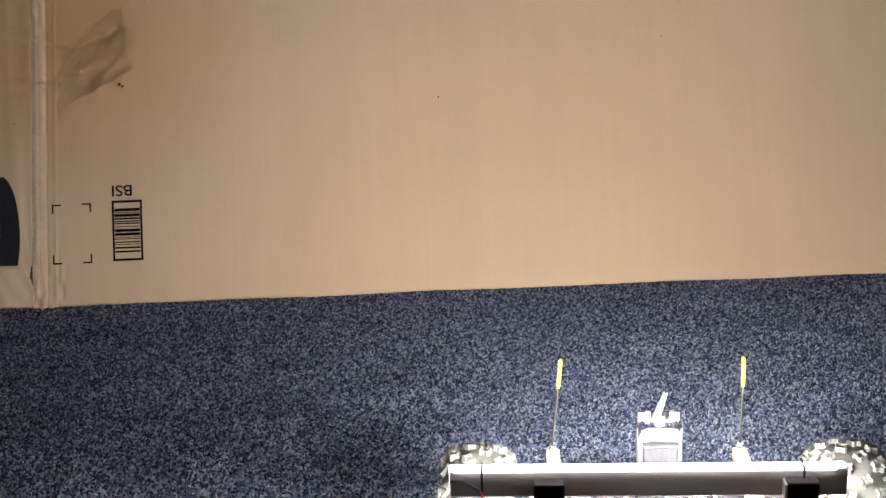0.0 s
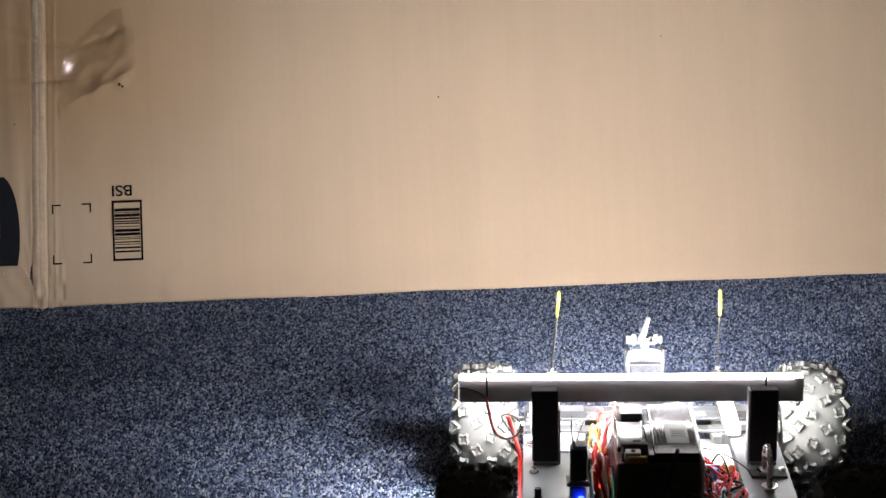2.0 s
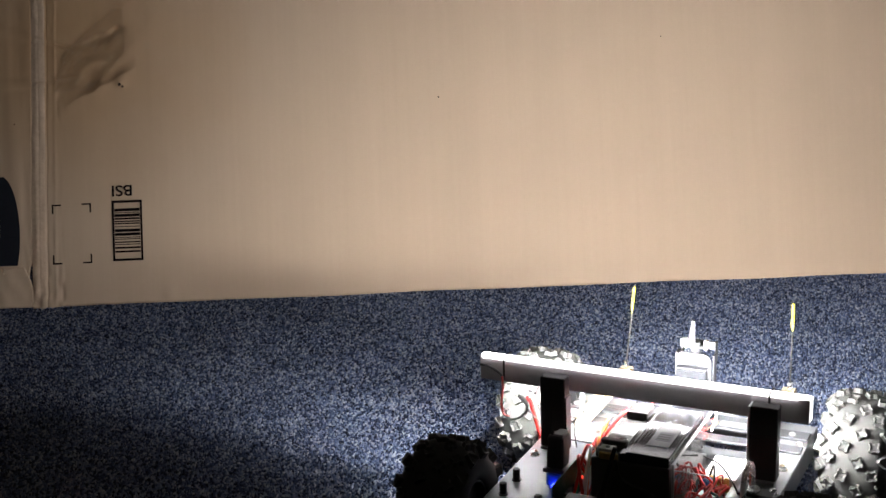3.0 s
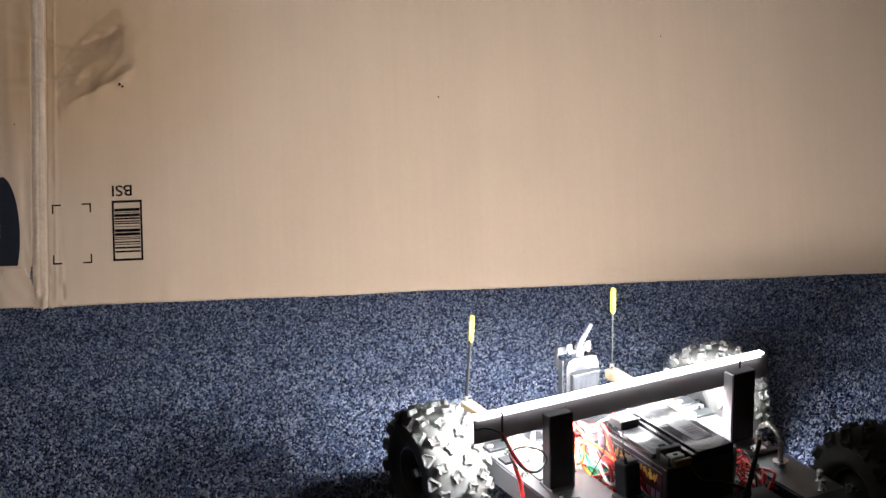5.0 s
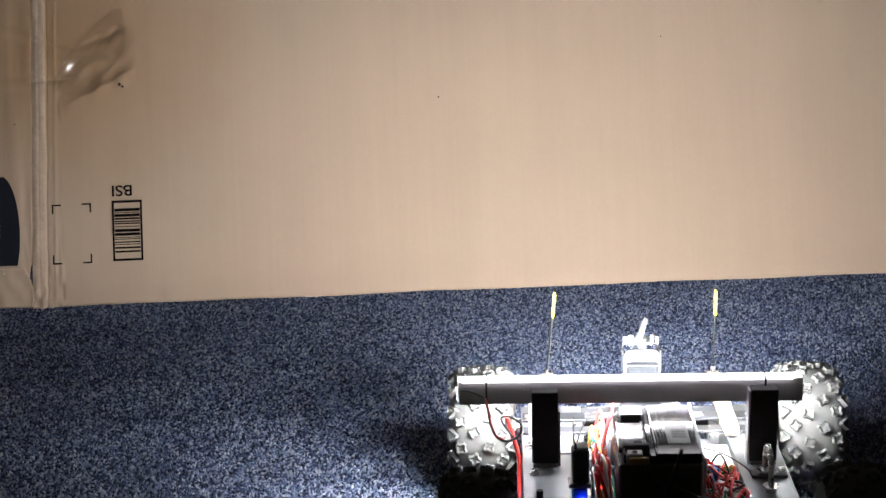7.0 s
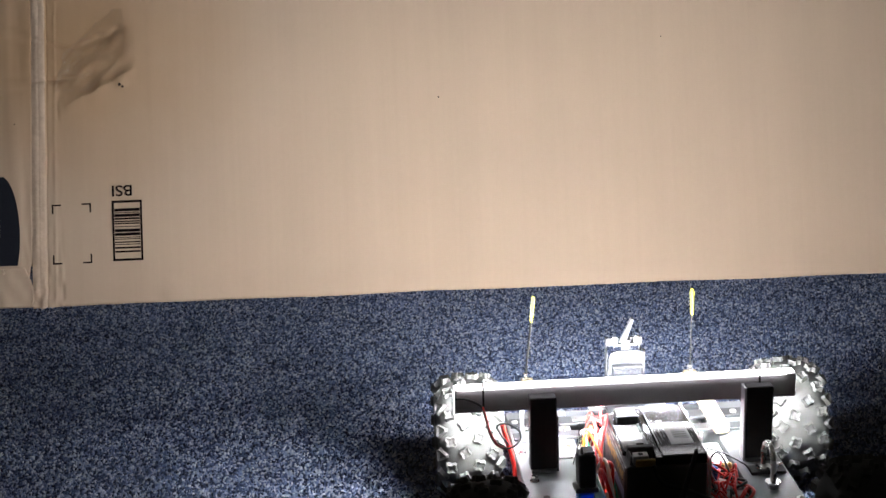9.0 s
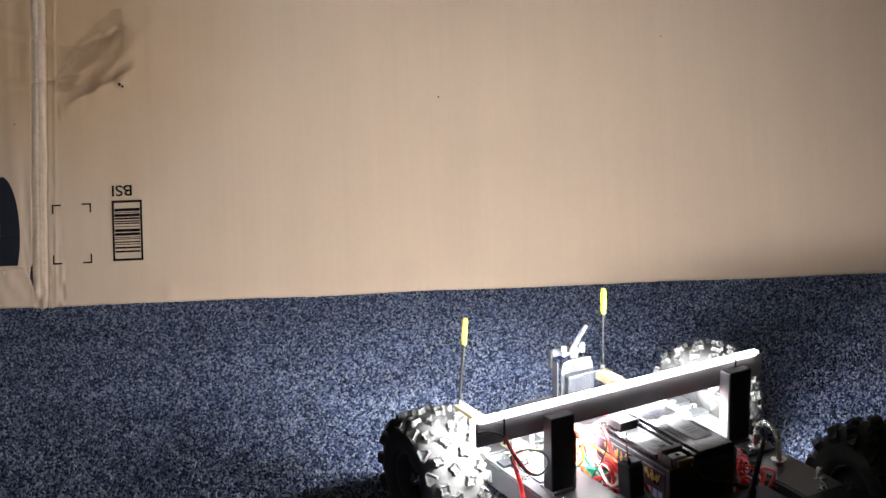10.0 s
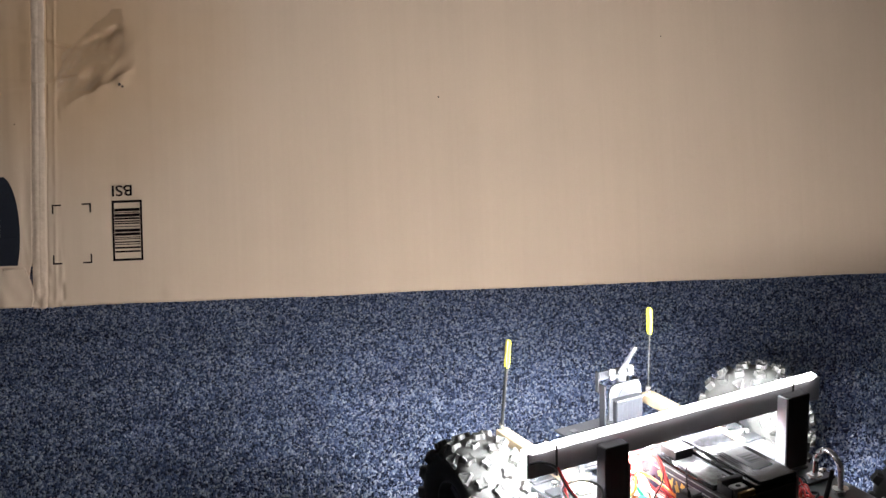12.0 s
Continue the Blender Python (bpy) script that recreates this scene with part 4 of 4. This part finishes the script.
def u_bolt():
    bm = bmesh.new()
    x, ya, yb, z1 = 0.1505, -0.055, -0.096, 0.1470
    r = (ya - yb) / 2
    pts = [(x, ya, DECK + 0.001), (x, ya, DECK + 0.02), (x, ya, z1 - r)]
    for k in range(1, 8):
        a = math.pi * k / 8
        pts.append((x, (ya + yb) / 2 + r * math.cos(a), z1 - r + r * math.sin(a)))
    pts += [(x, yb, z1 - r), (x, yb, DECK + 0.02), (x, yb, DECK + 0.001)]
    tube(bm, pts, 0.0034, 12, 5)
    u = part("u_bolt", bm, M_STEEL, rover, "shiny zinc-plated U-bolt", True)
    for y in (ya, yb):
        bm = bmesh.new()
        cyl(bm, (x, y, DECK + 0.0072), (x, y, DECK + 0.0086), 0.009, n=20)
        part("washer", bm, M_STEEL, u)
        bm = bmesh.new()
        cyl(bm, (x, y, DECK + 0.0005), (x, y, DECK + 0.0071), 0.0066, n=6)
        part("nut", bm, M_STEEL, u)


u_bolt()


def electronics():
    # radio module standing on the deck with a blue light in its foot
    m = Matrix.Translation((-0.064, -0.104, DECK)) @ Matrix.Rotation(radians(-6), 4, "X")
    bm = bmesh.new()
    box(bm, -0.0080, 0.0115, -0.012, 0.012, 0.020, 0.058, 0.0025, m, 2)
    r = part("radio_module", bm, M_BATT, rover, "black radio module with an aerial")
    bm = bmesh.new()
    box(bm, -0.012, 0.014, -0.0135, 0.0135, 0.0145, 0.0195, 0.001, m)
    part("collar", bm, M_BATT, r)
    bm = bmesh.new()
    box(bm, -0.0085, 0.009, -0.011, 0.011, -0.022, 0.014, 0.002, m)
    part("housing", bm, M_BLUE, r, "translucent blue housing")
    bm = bmesh.new()
    cyl(bm, (-0.060, -0.1165, DECK + 0.001), (-0.060, -0.119, DECK + 0.001), 0.0045, n=12)
    cyl(bm, (-0.066, -0.1165, DECK - 0.008), (-0.066, -0.119, DECK - 0.008), 0.0045, n=12)
    part("indicator", bm, M_BLUE_LED, r, "glowing blue indicator")
    bm = bmesh.new()
    box(bm, -0.0015, 0.0105, -0.011, 0.011, 0.0585, 0.061, 0.0008, m)
    part("cap", bm, M_GREY, r)
    bm = bmesh.new()
    tube(bm, [(-0.067, -0.104, DECK + 0.056), (-0.070, -0.103, DECK + 0.075), (-0.070, -0.102, DECK + 0.096)], 0.0007, 6)
    cyl(bm, (-0.067, -0.104, DECK + 0.054), (-0.068, -0.104, DECK + 0.066), 0.0024, 0.0012, 10)
    part("aerial", bm, M_BLACK, r, "thin black whip aerial")
    # second aerial beside the battery
    bm = bmesh.new()
    cyl(bm, (0.016, -0.199, DECK + 0.004), (0.0235, -0.1985, DECK + 0.040), 0.0048, 0.0044, 12)
    cyl(bm, (0.0235, -0.1985, DECK + 0.040), (0.0245, -0.1985, DECK + 0.047), 0.0052, 0.0034, 12)
    cyl(bm, (0.0245, -0.1985, DECK + 0.047), (0.0383, -0.198, 0.2015), 0.0030, 0.0022, 12)
    part("stub_aerial", bm, M_BLACK, rover, "short black jointed stub aerial")
    # boards in the trough
    f = DECK - 0.0463
    b = part("relay_board", boxes((0.0785, 0.0895, -0.126, -0.055, f + 0.022, f + 0.024, 0.0003)), M_PCB_RED, rover, "red relay circuit board")
    for k in range(3):
        y = -0.124 + 0.022 * k
        part("relay", boxes((0.0795, 0.0890, y, y + 0.017, f + 0.0242, f + 0.036, 0.0008)), M_GREY, b, "grey relay cube")
    part("relay_stand", boxes((0.0790, 0.0890, -0.12, -0.07, f, f + 0.0218)), M_BLACK, rover)
    part("fuse_box", boxes((0.090, 0.121, -0.122, -0.064, f, DECK - 0.001, 0.0016)), M_LABEL, rover, "pale grey plastic fuse box")
    for k in range(6):
        x, y = 0.095 + 0.012 * (k % 2), -0.112 + 0.017 * (k // 2)
        part("fuse", boxes((x, x + 0.008, y, y + 0.012, DECK - 0.0008, DECK + 0.0015, 0.0006)), M_WHITE, rover)
    part("blue_connector", boxes((0.0905, 0.1010, -0.0440, -0.0330, f, DECK + 0.004, 0.001)), M_BLUE, rover, "blue plastic connector")
    part("motor_driver", boxes((0.082, 0.1225, -0.012, 0.048, f, f + 0.040, 0.0015)), M_WHITE, rover, "white plastic motor driver box")
    part("terminal_strip", boxes((-0.047, -0.026, 0.03, 0.085, f, f + 0.03, 0.001)), M_LABEL, rover, "pale grey terminal strip")
    part("switch_box", boxes((-0.012, 0.062, 0.045, 0.064, f, f + 0.046, 0.002)), M_DECK, rover, "dark grey switch box")
    panel = part("clear_panel", boxes((0.0740, 0.0765, -0.108, 0.05, f, ZB - 0.0545)), M_CLEAR, rover, "clear acrylic panel")
    part("panel_edge", boxes((0.0740, 0.0765, -0.108, 0.05, ZB - 0.0543, ZB - 0.0535)), M_EDGE, panel, "bright polished edge")
    part("panel_edge", boxes((0.0740, 0.0765, -0.1092, -0.1082, f, ZB - 0.0545)), M_EDGE, panel, "bright polished edge")
    cross = part("clear_panel", boxes((0.0768, 0.1010, -0.0520, -0.0500, f, DECK + 0.012)), M_CLEAR, rover, "small clear acrylic cross panel")
    part("panel_edge", boxes((0.0768, 0.1010, -0.0520, -0.0500, DECK + 0.0122, DECK + 0.0128)), M_EDGE, cross, "bright polished edge")
    c = part("control_board", boxes((-0.048, -0.0465, -0.16, -0.075, f + 0.004, ZB - 0.078, 0.0002)), M_PCB_GREEN, rover, "green control circuit board")
    for k in range(3):
        part("chip", boxes((-0.0463, -0.043, -0.15 + 0.026 * k, -0.133 + 0.026 * k, f + 0.03, f + 0.044, 0.0003)), M_BATT, c)
    bm = bmesh.new()
    cyl(bm, (-0.040, -0.088, f + 0.050), (-0.0375, -0.088, f + 0.050), 0.0018, n=10)
    part("red_indicator", bm, M_RED_LED, c, "tiny glowing red light")
    part("rear_box", boxes((-0.04, 0.10, -0.178, -0.128, f, DECK + 0.004, 0.003)), M_BATT, rover, "black plastic electronics box")
    for k in range(3):
        x = 0.099 + 0.0085 * k
        bm = bmesh.new()
        cyl(bm, (x, -0.034, DECK - 0.012), (x, -0.034, DECK + 0.004), 0.0036, n=14)
        cyl(bm, (x, -0.034, DECK + 0.004), (x, -0.034, DECK + 0.0052), 0.0022, n=8)
        part("screw_terminal", bm, M_BRASS, rover, "small round brass screw terminal")
    part("terminal_base", boxes((0.094, 0.121, -0.040, -0.028, DECK - 0.046, DECK - 0.0122, 0.001)), M_BATT, rover)
    # folded steel parts in front of the bar
    part("front_plate", boxes((-0.110, -0.060, 0.010, 0.075, DECK + 0.0003, DECK + 0.0022, 0.0004)), M_FRONT_PALE, rover, "grey metal plate")
    bm = boxes((-0.1180, -0.1130, 0.057, 0.061, DECK + 0.0024, DECK + 0.056, 0.0006), (-0.0930, -0.0880, 0.057, 0.061, DECK + 0.0024, DECK + 0.056, 0.0006),
               (-0.1128, -0.0932, 0.0575, 0.0605, DECK + 0.050, DECK + 0.056, 0.0006), (-0.1128, -0.0932, 0.0575, 0.0605, DECK + 0.0024, DECK + 0.016, 0.0006))
    part("stand_bracket", bm, M_FRONT_PALE, rover, "pale metal window bracket")
    bm = bmesh.new()
    for z in (0.009, 0.053):
        cyl(bm, (-0.1030, 0.0574, DECK + z), (-0.1030, 0.0540, DECK + z), 0.0026, n=8)
    part("bracket_screw", bm, M_STEEL, rover)


electronics()


def wires():
    """Loose loops of wire in the trough and down from the bar."""
    rnd = random.Random(21)
    f = DECK - 0.045

    def run(name, pts, r, material, label, n=7):
        bm = bmesh.new()
        tube(bm, pts, r, n)
        part(name, bm, material, rover, label, True)

    def tangle(count, x0, x1, y0, y1, z0, z1, mats, radius=0.0012):
        for k in range(count):
            mt = mats[k % len(mats)]
            p = [(rnd.uniform(x0, x1), y0, rnd.uniform(z0, z0 + 0.012))]
            m = rnd.randint(3, 5)
            for i in range(m):
                p.append((rnd.uniform(x0, x1), y0 + (y1 - y0) * (i + 1 + rnd.uniform(-0.7, 0.7)) / (m + 1), rnd.uniform(z0, z1)))
            p.append((rnd.uniform(x0, x1), y1, rnd.uniform(z0, z0 + 0.015)))
            run("wire", p, radius * rnd.uniform(0.85, 1.25), mt, "thin loose insulated wire")

    tangle(18, -0.046, -0.023, -0.115, 0.085, f + 0.01, DECK + 0.034, (M_RED, M_WHITEW, M_RED, M_ORANGE, M_RED, M_WHITEW, M_GREENW), 0.0017)
    tangle(22, 0.078, 0.116, -0.125, -0.014, f + 0.012, DECK + 0.018, (M_RED, M_RED, M_RED, M_BLACKW, M_RED))
    tangle(4, 0.096, 0.122, -0.13, -0.045, DECK - 0.014, DECK + 0.010, (M_RED, M_RED, M_BLACKW), 0.0016)
    tangle(5, -0.02, 0.07, 0.035, 0.12, DECK - 0.005, DECK + 0.02, (M_RED, M_WHITEW, M_RED, M_ORANGE))
    # supply of the light bar: a thin pair drops in a loop and joins the thick cable beside the deck
    pair = [(-0.199, -0.0062, ZB - 0.010), (-0.186, -0.0068, ZB - 0.011), (-0.169, -0.0095, ZB - 0.020), (-0.1655, -0.016, ZB - 0.032),
            (-0.1625, -0.028, ZB - 0.044), (-0.156, -0.038, ZB - 0.055), (-0.1454, -0.0425, ZB - 0.0590), (-0.134, -0.040, ZB - 0.0565), (-0.1275, -0.036, ZB - 0.050)]
    run("wire", pair + [(-0.129, -0.028, ZB - 0.043), (-0.140, -0.016, ZB - 0.040), (-0.150, -0.004, ZB - 0.046), (-0.148, 0.010, ZB - 0.060), (-0.136, 0.014, ZB - 0.080)],
        0.0014, M_BLACKW, "thin black supply wire of the light bar")
    run("wire", [(x + 0.0010, y - 0.0024, z + 0.0006) for x, y, z in pair[2:6]] + [(-0.1475, -0.040, ZB - 0.0580)], 0.0013, M_RED, "thin red supply wire of the light bar")
    run("wire", [(-0.1440, 0.010, ZB - 0.052), (-0.1417, 0.0155, ZB - 0.0616), (-0.1375, 0.017, ZB - 0.078), (-0.1318, 0.0165, ZB - 0.098), (-0.1298, 0.0160, ZB - 0.112),
                 (-0.1300, 0.002, ZB - 0.135), (-0.1300, -0.03, ZB - 0.150)], 0.0027, M_RED, "thick red power cable", 9)
    run("wire", [(-0.066, -0.03, DECK + 0.012), (-0.060, -0.05, DECK + 0.055), (-0.045, -0.02, DECK + 0.066), (-0.030, 0.01, DECK + 0.05), (-0.020, 0.03, DECK + 0.045)],
        0.0008, M_BLACKW, "thin black wire arching over the trough")
    run("wire", [(0.080, 0.000, DECK + 0.012), (0.105, -0.02, DECK + 0.014), (0.128, -0.055, DECK + 0.012), (0.136, -0.06, DECK + 0.002)],
        0.0010, M_BLACKW, "thin black wire")
    run("wire", [(-0.016, 0.030, ZB - 0.056), (-0.0235, 0.004, ZB - 0.056), (-0.034, -0.03, ZB - 0.075), (-0.036, -0.06, ZB - 0.09)], 0.0026, M_RED, "thick red battery lead", 9)
    run("wire", [(0.010, -0.1145, ZB - 0.056), (0.02, -0.122, ZB - 0.075), (0.05, -0.124, ZB - 0.085), (0.085, -0.13, ZB - 0.10)], 0.0024, M_BLACKW, "thick black battery lead", 9)
    run("cable", [(0.004, 0.108, DECK + 0.010), (-0.006, 0.075, DECK + 0.018), (-0.020, 0.045, DECK + 0.014), (-0.032, 0.015, DECK - 0.004)], 0.0036, M_WHITEW, "thick white cable", 9)
    run("wire", [(0.010, 0.119, ZB - 0.068), (-0.004, 0.110, ZB - 0.055), (-0.012, 0.10, ZB - 0.070), (-0.014, 0.09, ZB - 0.095)], 0.0013, M_RED, "red servo wire")
    run("wire", [(0.048, 0.120, ZB - 0.066), (0.060, 0.112, ZB - 0.060), (0.068, 0.10, ZB - 0.078), (0.066, 0.085, ZB - 0.095)], 0.0012, M_WHITEW, "white servo wire")


wires()


# ---- what moves ----
def motions():
    # seconds, metres, metres, degrees of turn
    way = [(0.0, 0.1994, 1.3938, -2.9), (0.5, 0.2057, 1.4888, -2.85), (1.0, 0.2104, 1.5896, -2.8), (1.2, 0.2130, 1.6300, -2.7),
           (1.35, 0.2135, 1.6394, -2.65), (1.9, 0.2135, 1.6400, -2.65), (2.0, 0.2136, 1.6405, -4.0), (2.5, 0.2192, 1.6427, -17.4),
           (2.75, 0.2228, 1.6434, -24.0), (2.9, 0.2238, 1.6435, -25.4), (3.25, 0.2238, 1.6435, -25.4), (3.4, 0.2230, 1.6430, -23.0),
           (3.8, 0.2185, 1.6400, -9.5), (4.3, 0.2120, 1.6330, 6.5), (4.8, 0.2073, 1.6240, 20.57), (5.0, 0.2060, 1.6191, 26.0),
           (5.15, 0.2061, 1.6180, 26.85), (5.75, 0.2061, 1.6179, 26.87), (6.0, 0.2057, 1.6209, 22.76), (6.5, 0.2077, 1.6302, 10.94),
           (7.0, 0.2128, 1.6378, -2.66), (7.2, 0.2166, 1.6390, -7.67), (7.6, 0.2205, 1.6425, -17.5), (7.9, 0.2225, 1.6430, -22.0),
           (8.1, 0.2225, 1.6430, -20.5), (8.4, 0.2180, 1.6390, -12.5), (8.8, 0.2098, 1.6345, -1.97), (9.0, 0.2075, 1.6320, 3.3),
           (9.5, 0.2048, 1.6225, 16.7), (10.0, 0.2043, 1.6164, 28.42), (10.15, 0.2044, 1.6155, 30.0), (10.5, 0.2046, 1.6147, 30.25),
           (11.0, 0.2071, 1.6116, 30.0), (11.1, 0.2075, 1.6110, 29.95), (11.25, 0.2133, 1.6022, 29.7), (11.5, 0.2266, 1.5809, 29.3), (12.0, 0.2549, 1.5345, 28.7)]
    walk(rover, [(t, pose(x, y, 0, 0, 0, a)) for t, x, y, a in way])
    for hub, side, px, py in wheels:
        rows, roll, last = [], 0.0, None
        for t, x, y, a in way:
            h = radians(a)
            q = Vector((x + px * math.cos(h) - py * math.sin(h), y + px * math.sin(h) + py * math.cos(h)))
            if last:
                roll -= (q - last).dot(Vector((-math.sin(h), math.cos(h)))) / RADIUS
            last = q
            rows.append((t, pose(px, py, RADIUS, math.degrees(roll))))
        walk(hub, rows)


motions()
